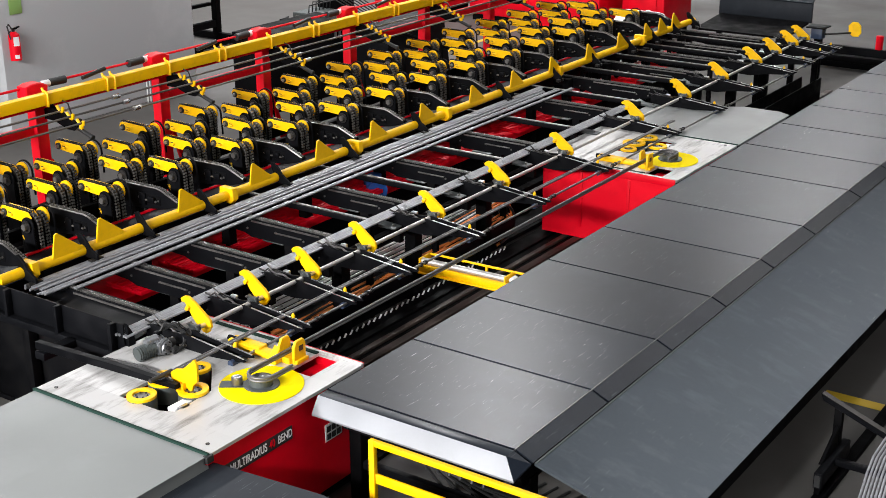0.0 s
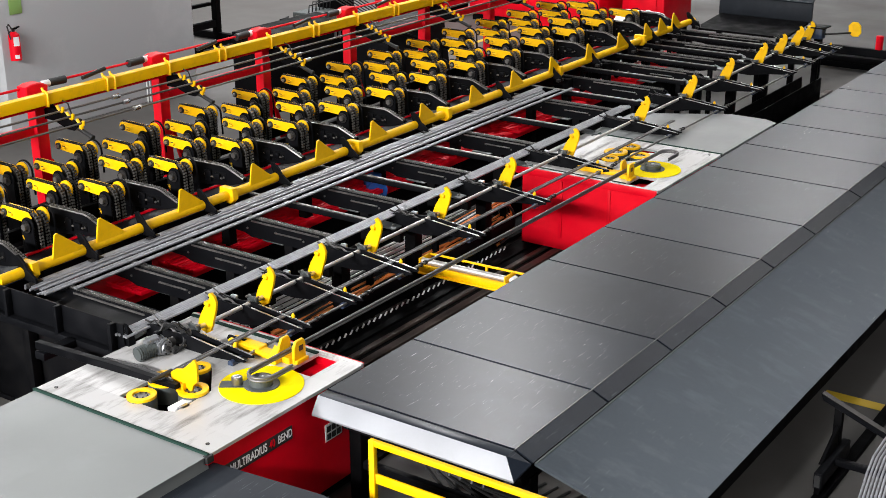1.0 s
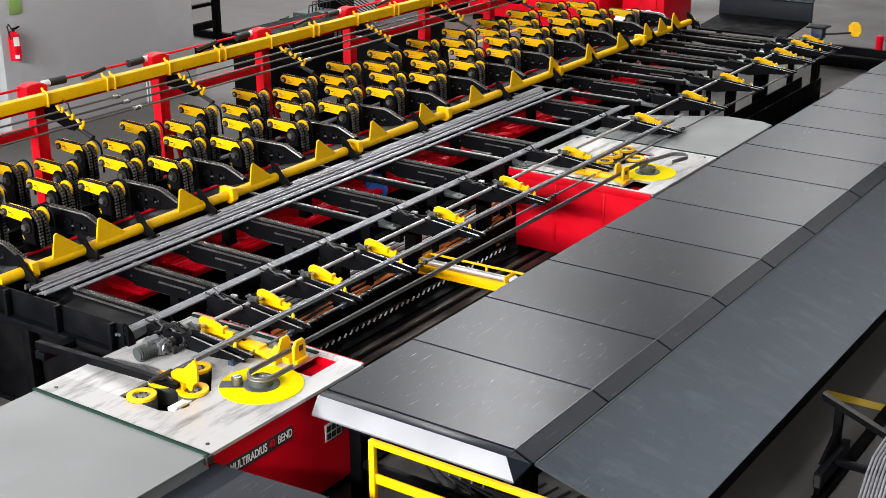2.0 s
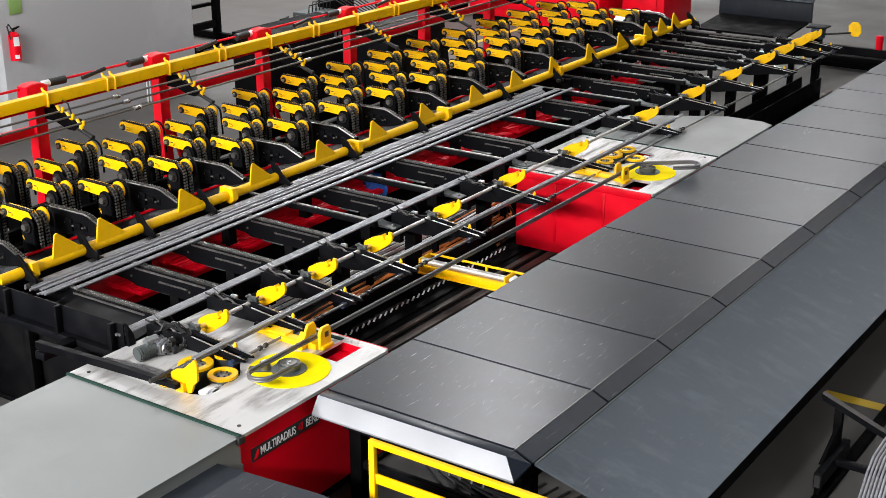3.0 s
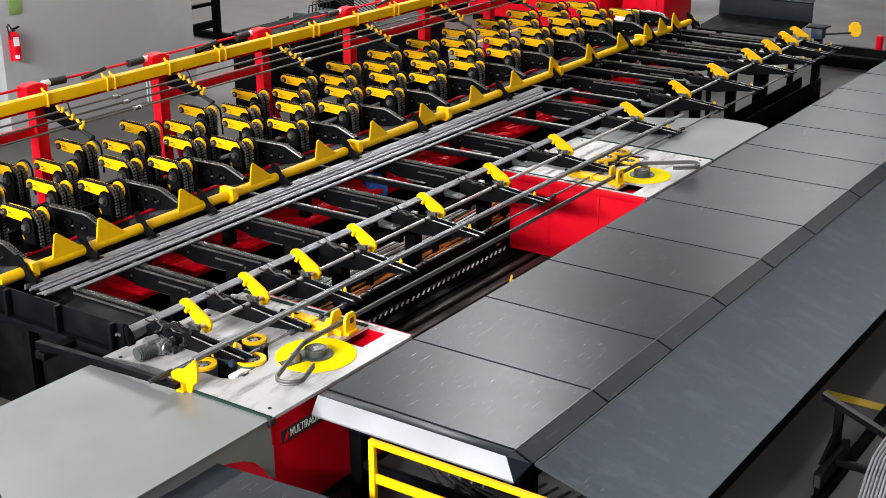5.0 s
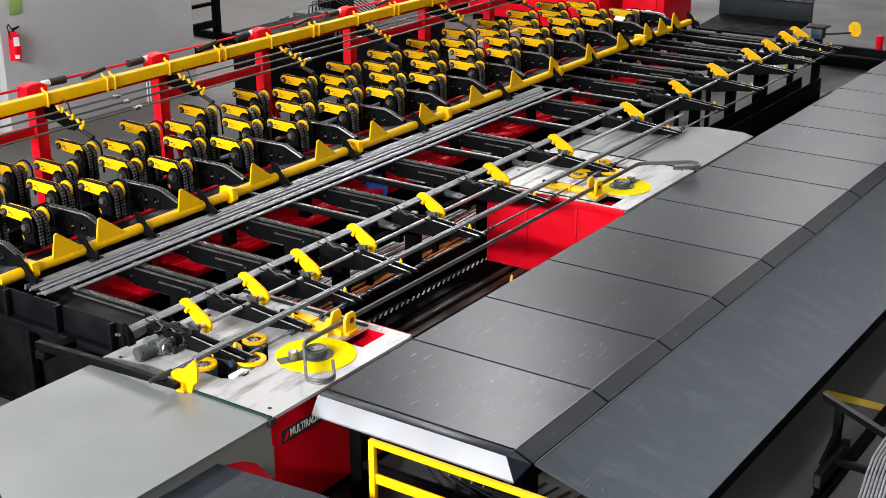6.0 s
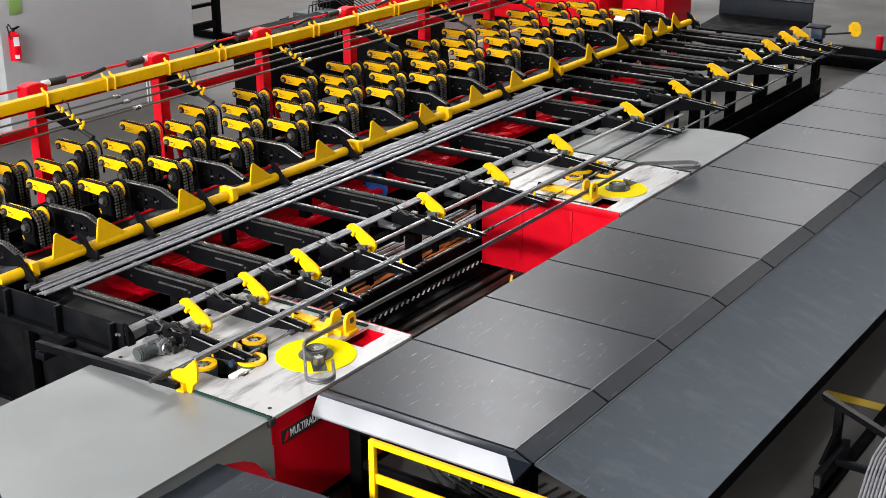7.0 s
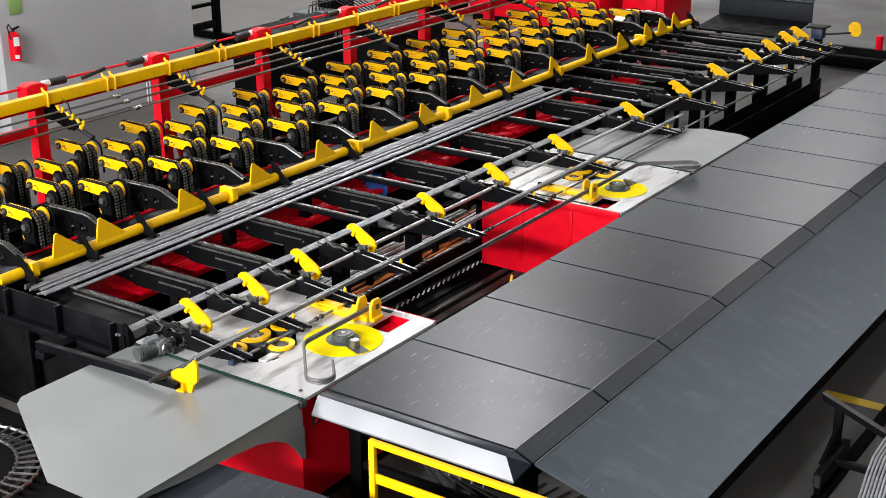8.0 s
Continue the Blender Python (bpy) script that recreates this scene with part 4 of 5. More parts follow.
# ---------- pocket arms with chains ----------
def link_loop(pts, w, pitch=0.04, h=0.014, dx=0.0):
    """Chain links along a path of (y, z): plates on both sides, joined by rollers."""
    bm = B()
    d = 0.0
    for (y0, z0), (y1, z1) in zip(pts, pts[1:]):
        ln = math.hypot(y1 - y0, z1 - z0)
        ang = math.degrees(math.atan2(z1 - z0, y1 - y0))
        while d <= ln:
            f = d / ln
            y, z = y0 + (y1 - y0) * f, z0 + (z1 - z0) * f
            m = pose(dx, y, z, ang, 0, 0)
            for x in (-w, w):
                bmesh.ops.create_cube(bm, size=1, matrix=m @ Matrix.Translation((x, 0, 0)) @ Matrix.Diagonal((0.005, pitch * 0.66, h, 1)))
            tube(bm, (dx - w, y, z), (dx + w, y, z), h * 0.36, 5)
            d += pitch
        d -= ln
    return bm


def arc(cy, cz, r, a0, a1, n=6):
    return [(cy + r * math.cos(math.radians(a0 + (a1 - a0) * i / n)), cz + r * math.sin(math.radians(a0 + (a1 - a0) * i / n))) for i in range(n + 1)]


def pocket_arm():
    a = thing("pocket_arm", "yellow-sided pocket arm with black roller chain", "conveyor arm", group="pocket arms")
    plate = arc(0.237, 0.066, 0.046, -80, 85, 8) + [(-0.08, 0.104), (-0.12, 0.06), (-0.06, -0.005), (-0.055, 0.03), (-0.015, 0.032), (-0.012, 0.004)]
    part("side_plate", prism(B(), plate, "x", -0.028, -0.018, 0.002), M_YELLOW, a, "yellow painted side plate")
    part("back_plate", prism(B(), plate, "x", 0.04, 0.05), M_YELLOW, a)
    part("arm_core", prism(B(), [(0.24, 0.03), (0.245, 0.1), (-0.05, 0.092), (-0.05, 0.0)], "x", -0.018, 0.04), M_BLACK, a)
    part("carrying_chain", link_loop([(0.27, 0.112), (-0.1, 0.108)], 0.014, 0.03, 0.012, 0.01), M_CHAIN, a, "fine black carrying chain", "stuff")
    part("tip_bolt", tube(B(), (-0.062, 0.228, 0.055), (-0.028, 0.228, 0.055), 0.018, 6), M_STEEL, a, "steel tip bolt")
    part("tip_washer", tube(B(), (-0.04, 0.228, 0.055), (-0.028, 0.228, 0.055), 0.034, 18), M_RUBBER, a)
    part("tip_slot", prism(B(), arc(0.19, 0.052, 0.016, 90, 270) [::-1] + arc(0.13, 0.048, 0.016, -90, 90) [::-1], "x", -0.0295, -0.0275), M_RUBBER, a)
    part("adjuster", box(B(), -0.05, -0.026, 0.12, 0.17, 0.042, 0.06, 0.005), M_YELLOW, a)
    cap = arc(-0.085, -0.012, 0.078, 20, 205, 12) + [(-0.175, -0.3), (-0.19, -0.6), (-0.09, -0.6), (-0.04, -0.3)]
    part("hub_plate", prism(B(), cap, "x", -0.05, -0.034, 0.003), M_DARK, a)
    part("hub_ring", tube(B(), (-0.066, -0.085, -0.012), (-0.05, -0.085, -0.012), 0.056, 20, 0.046), M_CHAIN, a)
    part("hub_bolt", tube(B(), (-0.095, -0.085, -0.012), (-0.06, -0.085, -0.012), 0.03, 6), M_CHAINL, a, "worn steel hub bolt")
    for dx in (0.015, 0.085):
        part("sprocket", tube(B(), (dx - 0.012, -0.085, 0.0), (dx + 0.012, -0.085, 0.0), 0.07, 20), M_CHAIN, a)
        path = arc(-0.085, 0.0, 0.084, 50, 185, 8) + [(-0.172, -0.1), (-0.178, -0.3), (-0.185, -0.6)]
        part("drive_chain", link_loop(path, 0.015, 0.03, 0.02, dx), M_LINK, a, "worn roller chain", "stuff")
    # brown tone between the drive chains and the yellow rim
    part("drum", tube(B(), (0.03, -0.08, 0.03), (0.125, -0.08, 0.03), 0.045, 20), M_BROWN, a)
    part("drum_rim", tube(B(), (0.115, -0.08, 0.035), (0.135, -0.08, 0.035), 0.078, 28), M_YELLOW, a, "yellow drum rim")
    part("yellow_gusset", prism(B(), [(0.03, -0.12), (-0.02, -0.2), (-0.06, -0.21), (-0.02, -0.11)], "x", -0.03, -0.02), M_YELLOW, a)
    gd = arc(-0.08, 0.02, 0.11, 30, 185, 12)
    part("guard", prism(B(), gd + [(-0.2, -0.2), (-0.188, -0.2)] + arc(-0.08, 0.02, 0.098, 185, 30, 12), "x", 0.15, 0.165), M_DARK, a, "thin bent guard strip")
    part("column", box(B(), -0.03, 0.13, -0.145, 0.03, -1.2, -0.03, 0.005), M_BLACK, a)
    part("column_cover", prism(B(), [(-0.145, -0.3), (-0.165, -1.2), (-0.145, -1.2)], "x", -0.03, 0.13), M_BLACK, a)
    return a


def feed_plate():
    f = thing("feed_plate", "black chained feed plate sloping to the yellow pipe", "conveyor plate", group="feed plates")
    side = [(9.06, 1.23), (8.62, 1.235), (8.56, 1.225), (8.36, 1.145), (8.34, 1.12), (8.38, 1.1), (8.52, 1.06), (8.8, 1.025), (9.06, 1.01)]
    part("side_plate", prism(B(), side, "x", -0.014, 0.0, 0.002), M_DARK, f)
    part("side_plate", prism(B(), side, "x", 0.05, 0.064, 0.002), M_DARK, f)
    edge = [(9.06, 1.232), (8.62, 1.237), (8.56, 1.227), (8.36, 1.147)]
    part("edge_strip", prism(B(), edge + [(8.355, 1.151), (8.557, 1.232), (8.62, 1.242), (9.06, 1.237)], "x", -0.012, 0.006), M_CHAINL, f, "worn bright edge strip")
    part("chain", link_loop([(9.06, 1.236), (8.62, 1.241), (8.56, 1.231), (8.36, 1.151)], 0.012, 0.032, 0.014, 0.03), M_LINK, f, "black roller chain", "stuff")
    part("chain_rail", prism(B(), [(9.06, 1.2), (9.06, 1.224), (8.62, 1.23), (8.55, 1.218), (8.36, 1.14), (8.38, 1.12)], "x", 0.0, 0.05), M_BLACK, f)
    part("tensioner", box(B(), -0.05, -0.014, 8.62, 8.7, 1.11, 1.16, 0.006), M_DARK, f)
    part("tensioner_bolt", tube(B(), (-0.03, 8.76, 1.12), (-0.03, 8.6, 1.12), 0.009, 8), M_CHAINL, f)
    part("tensioner_bracket", box(B(), -0.04, -0.014, 8.74, 8.82, 1.07, 1.18, 0.006), M_DARK, f)
    part("slot_plate", box(B(), -0.019, -0.014, 8.56, 8.86, 1.09, 1.175, 0.002), M_BLACK, f)
    for y in (8.585, 8.835):
        part("plate_bolt", tube(B(), (-0.026, y, 1.13), (-0.019, y, 1.13), 0.01, 6), M_CHAINL, f)
    part("foot_bracket", box(B(), 0.0, 0.05, 8.86, 9.0, 0.8, 1.03, 0.005), M_BLACK, f)
    return f


arm = pocket_arm()
arm.matrix_basis = pose(6.72 - 0.856 * 2, 8.97, 1.2)
ROWS = ((6.72, 8.97, 14), (7.335, 9.39, 13), (7.77, 9.82, 13), (8.35, 10.2, 12))
for x0, y, n in ROWS:
    for k in range(-2, n):
        if k == -2 and y == 8.97:
            continue
        copy_thing(arm, pose(x0 + 0.856 * k, y, 1.2))
fp = feed_plate()
fp.matrix_basis = pose(7.05 - 0.856 * 2, 0, 0)
for k in range(-1, 14):
    copy_thing(fp, pose(7.05 + 0.856 * k, 0, 0))
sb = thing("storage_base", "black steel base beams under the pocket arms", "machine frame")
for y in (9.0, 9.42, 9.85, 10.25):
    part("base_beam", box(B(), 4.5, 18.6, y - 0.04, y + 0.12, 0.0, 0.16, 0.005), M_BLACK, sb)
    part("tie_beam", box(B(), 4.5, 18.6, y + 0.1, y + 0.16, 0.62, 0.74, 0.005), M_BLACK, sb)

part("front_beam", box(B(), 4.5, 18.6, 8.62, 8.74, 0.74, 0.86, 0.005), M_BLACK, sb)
for x in (5.0, 6.9, 8.8, 10.7, 12.6, 14.5, 16.4, 18.3):
    part("front_post", box(B(), x, x + 0.1, 8.63, 8.73, 0.0, 0.74, 0.005), M_BLACK, sb)

# ---------- red posts, yellow beam, rods ----------
def rack_post(x, lever):
    p = thing("rack_post", "red flared rack post with a black lever arm and yellow clips", "rack post", (x, 0, 0), "rack posts")
    bm = prism(B(), [(-0.12, 0), (-0.15, 0.0), (-0.15, 0.06), (-0.06, 0.75), (-0.07, 1.72), (0.07, 1.72), (0.065, 0.75), (0.17, 0.06), (0.17, 0.0)], "y", 10.46, 10.55, 0.006)
    part("post", bm, M_RED, p)
    part("post_flange", box(B(), -0.086, -0.07, 10.445, 10.565, 0.0, 1.7, 0.004), M_RED, p)
    part("brace", prism(B(), [(0.1, 1.0), (0.1, 1.12), (0.42, 0.3), (0.42, 0.2), (0.34, 0.2)], "y", 10.48, 10.52, 0.003), M_RED, p)
    part("head", prism(B(), [(-0.12, 1.72), (-0.16, 1.8), (-0.15, 1.9), (-0.08, 1.92), (0.04, 1.92), (0.12, 1.88), (0.1, 1.72)], "y", 10.46, 10.6, 0.01), M_RED, p)
    part("cylinder", tube(B(), (lever * 0.12, 10.55, 1.875), (lever * 0.2, 10.55, 1.875), 0.034, 18), M_WHITE, p)
    part("cylinder_body", tube(B(), (lever * 0.2, 10.55, 1.875), (lever * 0.4, 10.55, 1.87), 0.04, 18), M_RUBBER, p, "black pneumatic cylinder")
    part("clip_arm", prism(B(), [(10.44, 1.56), (10.44, 1.72), (10.33, 1.7), (9.98, 1.565), (9.97, 1.535), (10.02, 1.5), (10.12, 1.5), (10.3, 1.56)], "x", 0.02, 0.07, 0.003), M_DARK, p)
    part("arm_rod", tube(B(), (0.045, 10.05, 1.55), (0.045, 9.79, 1.462), 0.022, 14), M_RUBBER, p)
    part("arm_tip", tube(B(), (0.045, 9.81, 1.469), (0.045, 9.785, 1.46), 0.027, 14), M_RUBBER, p)
    for y, z in ((10.22, 1.663), (10.08, 1.615), (9.94, 1.565)):
        cl = sweep(B(), [(0.045, y + 0.055, z + 0.05), (0.045, y + 0.025, z + 0.012), (0.045, y, z - 0.012), (0.045, y - 0.03, z + 0.005), (0.045, y - 0.035, z + 0.045)], 0.016, 6)
        part("rod_clip", cl, M_YELLOW, p, "yellow rod clip")
        part("clip_foot", box(B(), 0.03, 0.06, y - 0.02, y + 0.02, z - 0.05, z - 0.01, 0.004), M_YELLOW, p)
    for y in (10.15, 10.01):
        part("clip_valve", box(B(), 0.07, 0.1, y - 0.03, y + 0.03, 1.555, 1.61, 0.006), M_RUBBER, p)
    part("hose", sweep(B(), [(0.08, 10.4, 1.68), (0.12, 10.33, 1.76), (0.14, 10.22, 1.72), (0.1, 10.12, 1.6)], 0.008, 6), M_RUBBER, p)
    return p


rp = rack_post(6.525, 1)
for k in range(1, 7):
    rp2 = rack_post(6.525 + 1.655 * k, 1 if k == 1 else -1) if k < 3 else copy_thing(rp2, pose(6.525 + 1.655 * k, 0, 0))
yb = thing("rack_beam", "long yellow box beam along the rack with welded clips", "beam")
part("beam", box(B(), 4.5, 19.5, 10.28, 10.38, 1.735, 1.847, 0.006), M_YELLOW, yb)
part("red_rail", box(B(), 4.5, 19.5, 10.385, 10.44, 1.68, 1.73, 0.004), M_RED, yb)
STRAP = mesh_of(sweep(B(), [(0, 10.36, 1.737), (0, 10.272, 1.728), (0, 10.268, 1.78), (0, 10.268, 1.85), (0, 10.3, 1.862), (0, 10.335, 1.872), (0, 10.345, 1.9)], 0.014, 6), "beam_clip", M_YELLOW)
for k in range(-2, 7):
    x = 8.13 + 1.63 * k
    share("beam_clip", STRAP, yb, pose(x, 0, 0))
    for dx in (0.76, 0.86):
        share("beam_clip", STRAP, yb, pose(x + dx, 0, 0))
    part("clip_cylinder", tube(B(), (x + 0.56, 10.41, 1.88), (x + 0.86, 10.41, 1.92), 0.022, 12), M_CHAIN, yb)
for x0, x1 in ((4.5, 8.1), (9.9, 11.4), (13.2, 14.7), (14.9, 19.5)):
    part("lower_rail", box(B(), x0, x1, 10.49, 10.55, 1.4, 1.5, 0.005), M_RED, yb)
part("upper_rod", tube(B(), (4.5, 10.56, 1.875), (19.5, 10.56, 1.875), 0.013), M_RED, yb)
for y, z in ((10.22, 1.663), (10.07, 1.632), (9.92, 1.588)):
    solid("guide_rod", tube(B(), (4.5, y, z), (18.5, y, z), 0.011, 10), M_CHAINL, "long thin bright steel rod in yellow clips", "rod", "", "guide rods")
    solid("rod_joint", tube(B(), (8.89, y, z), (8.98, y, z), 0.024, 12), M_STEEL, "bright steel coupling on a rod", "coupling", "", "rod couplings")
    solid("rod_joint", tube(B(), (11.56, y, z), (11.65, y, z), 0.024, 12), M_STEEL, "bright steel coupling on a rod", "coupling", "", "rod couplings")

# ---------- swinging roller support at the table's edge ----------
sup = thing("roller_support", "yellow swinging frame with a steel roller", "roller support", (8.78, 5.29, 0.74))
bm = box(B(), -0.1, -0.085, -0.05, 0.95, -0.03, 0.035, 0.003)
box(bm, -0.115, -0.085, -0.05, 0.95, -0.045, -0.03, 0.003)
box(bm, -0.11, -0.085, -0.05, 0.95, 0.03, 0.04, 0.002)
box(bm, 0.06, 0.078, -0.02, 0.95, 0.075, 0.092, 0.003)
box(bm, -0.1, 0.08, 0.935, 0.95, -0.03, 0.092, 0.004)
box(bm, -0.1, 0.08, 0.085, 0.1, -0.03, 0.092, 0.004)
box(bm, -0.085, 0.08, 0.1, 0.935, -0.035, -0.025, 0.002)
part("frame", bm, M_YELLOW, sup)
part("end_bracket", prism(B(), [(0.78, -0.03), (0.9, -0.03), (0.88, -0.08), (0.82, -0.07)], "x", -0.1, -0.085), M_YELLOW, sup)
part("end_bolt", tube(B(), (-0.112, 0.85, -0.045), (-0.1, 0.85, -0.045), 0.014, 8), M_CHAIN, sup)
for y in (0.35, 0.68):
    part("stay", box(B(), 0.055, 0.075, y, y + 0.02, -0.03, 0.08, 0.003), M_YELLOW, sup)
part("roller", tube(B(), (-0.055, 0.1, 0.06), (-0.055, 0.935, 0.06), 0.028, 24), M_SHAFT, sup, "worn steel roller")
part("pivot", ring(B(), (0.0, 0.0, -0.1), 0.026, 0.045, 0.0, 0.14, 20), M_YELLOW, sup)
part("pivot_bolt", tube(B(), (-0.05, 0.05, 0.05), (0.02, 0.05, 0.05), 0.028, 16), M_WHITE, sup, "pale pivot bushing")

# ---------- front left: dark cover, railing, floor clutter ----------
dk = thing("floor_cover", "dark steel cover plate in front of the carriage", "cover plate")
part("plate", prism(B(), [(3.0, 5.33), (5.12, 5.31), (5.2, 4.5), (5.2, 3.6), (3.0, 3.6)], "z", 0.78, 0.8, 0.004), M_COVER, dk)
for x, y in ((3.3, 5.2), (5.0, 5.1), (5.0, 3.9), (3.3, 3.9)):
    part("leg", box(B(), x, x + 0.08, y, y + 0.08, 0, 0.78, 0.004), M_BLACK, dk)
rl = thing("safety_railing", "yellow square-tube safety railing at the table's end", "railing")
part("post", box(B(), 5.88, 5.92, 4.615, 4.66, 0, 0.80, 0.005), M_YELLOW, rl)
part("post", box(B(), 5.88, 5.92, 3.0, 3.04, 0, 0.80, 0.005), M_YELLOW, rl)
part("top_rail", box(B(), 5.88, 5.92, 3.04, 4.615, 0.762, 0.80, 0.005), M_YELLOW, rl)
part("mid_rail", box(B(), 5.89, 5.91, 3.04, 4.615, 0.49, 0.56, 0.005), M_YELLOW, rl)
sd = thing("bar_stand", "black steel stand with steel rods beside the chute", "stand")
part("support_arm", prism(B(), [(2.608, 0.597), (1.1, 0.024), (1.1, -0.026), (2.588, 0.547)], "x", 8.53, 8.59, 0.004), M_DARK, sd)
part("wear_strip", prism(B(), [(2.598, 0.600), (1.1, 0.027), (1.1, 0.023), (2.598, 0.596)], "x", 8.535, 8.585), M_CHAINL, sd)
part("floor_rail", box(B(), 6.9, 10.4, 2.37, 2.45, 0.0, 0.05, 0.004), M_BLACK, sd)
part("base_tube", box(B(), 8.07, 8.68, 2.4, 2.46, 0.1, 0.22, 0.006), M_DARK, sd)
part("tube_end", box(B(), 8.064, 8.07, 2.41, 2.45, 0.115, 0.205), M_RUBBER, sd)
part("cross_tube", box(B(), 8.33, 8.38, 1.1, 2.4, 0.17, 0.22, 0.005), M_DARK, sd)
part("base_foot", box(B(), 8.08, 8.16, 2.41, 2.45, 0.05, 0.1), M_BLACK, sd)
part("base_foot", box(B(), 8.55, 8.63, 2.41, 2.45, 0.05, 0.1), M_BLACK, sd)
part("upright", box(B(), 8.535, 8.585, 2.44, 2.5, 0.22, 0.505, 0.005), M_BLACK, sd)
part("gusset", prism(B(), [(8.2, 0.22), (8.535, 0.22), (8.535, 0.38), (8.5, 0.37)], "y", 2.45, 2.475), M_BLACK, sd)
part("foot_post", box(B(), 8.33, 8.38, 1.2, 1.26, 0.0, 0.17, 0.005), M_BLACK, sd)
part("arm_post", box(B(), 8.535, 8.585, 1.15, 1.21, 0.0, 0.005, 0.005), M_BLACK, sd)

pp = thing("pivot_post", "black post that carries the roller support's pivot", "post", (8.78, 5.29, 0))
part("post", tube(B(), (0, 0, 0.02), (0, 0, 0.64), 0.05, 20), M_BLACK, pp)
part("base_plate", box(B(), -0.1, 0.1, -0.1, 0.1, 0.0, 0.025, 0.004), M_BLACK, pp)
cb = thing("bar_coil", "bundle of bent grey steel rods on the stand", "steel rods")
for k in range(7):
    o = 0.024 * k
    pts = [(9.6, 2.0 - o, 0.56), (9.0, 2.03 - o, 0.54), (8.5, 2.06 - o, 0.51 + 0.004 * k), (8.31, 2.07 - o, 0.49), (8.11, 2.08 - o, 0.45), (7.96, 2.07 - o, 0.4), (7.69, 2.04 - o, 0.3), (7.4, 2.0 - o, 0.14), (7.1, 1.97 - o, 0.02), (6.7, 1.95 - o, 0.02)]
    part("rod", sweep(B(), pts, 0.009, 6), M_REBAR, cb)

# under the table's front end
uf = thing("hose_bundle", "black hoses and a grey valve block under the table", "hoses")
part("valve_block", box(B(), 6.3, 6.42, 4.5, 4.62, 0.62, 0.78, 0.008), M_CHAINL, uf)
part("frame_bar", box(B(), 6.25, 6.3, 3.8, 5.0, 0.3, 0.36, 0.004), M_DARK, uf)
for k in range(6):
    pts = [(6.35 + 0.03 * k, 4.55 - 0.09 * k, 0.7), (6.3, 4.5 - 0.09 * k, 0.45), (6.4 + 0.05 * k, 4.35 - 0.1 * k, 0.2), (6.7, 4.2 - 0.1 * k, 0.03), (7.2, 4.1 - 0.1 * k, 0.02)]
    part("hose", sweep(B(), pts, 0.012, 6), M_RUBBER, uf)
part("junction_box", tube(B(), (6.55, 4.55, 0.55), (6.95, 4.1, 0.55), 0.14, 24), M_CHAINL, uf)
part("box_foot", box(B(), 6.68, 6.8, 4.28, 4.4, 0.0, 0.43, 0.01), M_DARK, uf)

# ---------- on and behind the partition wall ----------
fe = thing("fire_extinguisher", "red fire extinguisher with black hose on the wall", "extinguisher", (11.2, 14.71, 1.09))
cyl = tube(B(), (0, 0, 0.0), (0, 0, 0.34), 0.075, 24)
tube(cyl, (0, 0, 0.34), (0, 0, 0.385), 0.075, 24, 0.03)
part("cylinder", cyl, M_RED, fe)
part("valve", tube(B(), (0, 0, 0.385), (0, 0, 0.42), 0.022, 12), M_CHAIN, fe)
part("handle", prism(B(), [(0.0, 0.4), (0.1, 0.43), (0.1, 0.445), (-0.02, 0.425)], "y", -0.015, 0.015), M_DARK, fe)
part("hose", sweep(B(), [(-0.02, -0.01, 0.41), (-0.07, -0.03, 0.47), (-0.1, -0.04, 0.5), (-0.13, -0.05, 0.48), (-0.12, -0.06, 0.4), (-0.1, -0.06, 0.3)], 0.01, 6), M_RUBBER, fe)
part("label_sheet", prism(B(), [(-0.055, -0.0535), (-0.02, -0.0735), (0.02, -0.0735), (0.02, -0.078), (-0.02, -0.078), (-0.058, -0.058)], "z", 0.2, 0.32), M_WHITE, fe, "white label")
part("label_sheet", prism(B(), [(-0.055, -0.0535), (-0.02, -0.0735), (0.0, -0.0765), (0.0, -0.08), (-0.02, -0.078), (-0.058, -0.058)], "z", 0.03, 0.08), M_WHITE, fe, "white label")
part("wall_hook", box(B(), -0.02, 0.02, 0.05, 0.09, 0.34, 0.38, 0.004), M_DARK, fe)
solid("wall_sign", box(B(), 11.24, 11.44, 14.785, 14.798, 1.68, 1.88, 0.002), M_GREEN, "green paper sign above the extinguisher", "sign")
cn = thing("conduit", "thin white cable conduits on the partition wall", "conduit")
for k in range(3):
    part("pipe", tube(B(), (13.55 + 0.06 * k, 14.785, 0.0), (13.55 + 0.06 * k, 14.785, 0.5), 0.01, 8), M_WHITE, cn)
wb = thing("steel_beam", "grey steel beam high on the wall", "beam")
part("beam", box(B(), 12.4, 14.2, 14.75, 14.8, 1.83, 1.9, 0.005), M_GREY, wb)
ch = solid("dark_cupboard", box(B(), 10.3, 10.95, 15.2, 15.8, 0.0, 1.55, 0.01), M_BLACK, "black cupboard behind the partition wall", "cupboard")
fr = thing("work_frame", "black steel frame standing on the floor", "frame", (17.6, 17.2, 0))
part("post", box(B(), -0.06, 0.06, -0.06, 0.06, 0, 2.2, 0.006), M_BLACK, fr)
part("post", box(B(), -1.4, -1.28, 0.6, 0.72, 0, 2.2, 0.006), M_BLACK, fr)
part("cross_beam", prism(B(), [(-1.34, 0.25), (-1.34, 0.37), (0.0, 0.37), (0.0, 0.25)], "y", -0.05, 0.05), M_BLACK, fr)
part("cross_beam", box(B(), -1.34, 0.0, -0.7, -0.6, 0.02, 0.16, 0.005), M_BLACK, fr)
part("cross_beam", box(B(), -0.05, 0.05, -0.7, 0.6, 0.02, 0.14, 0.005), M_BLACK, fr)
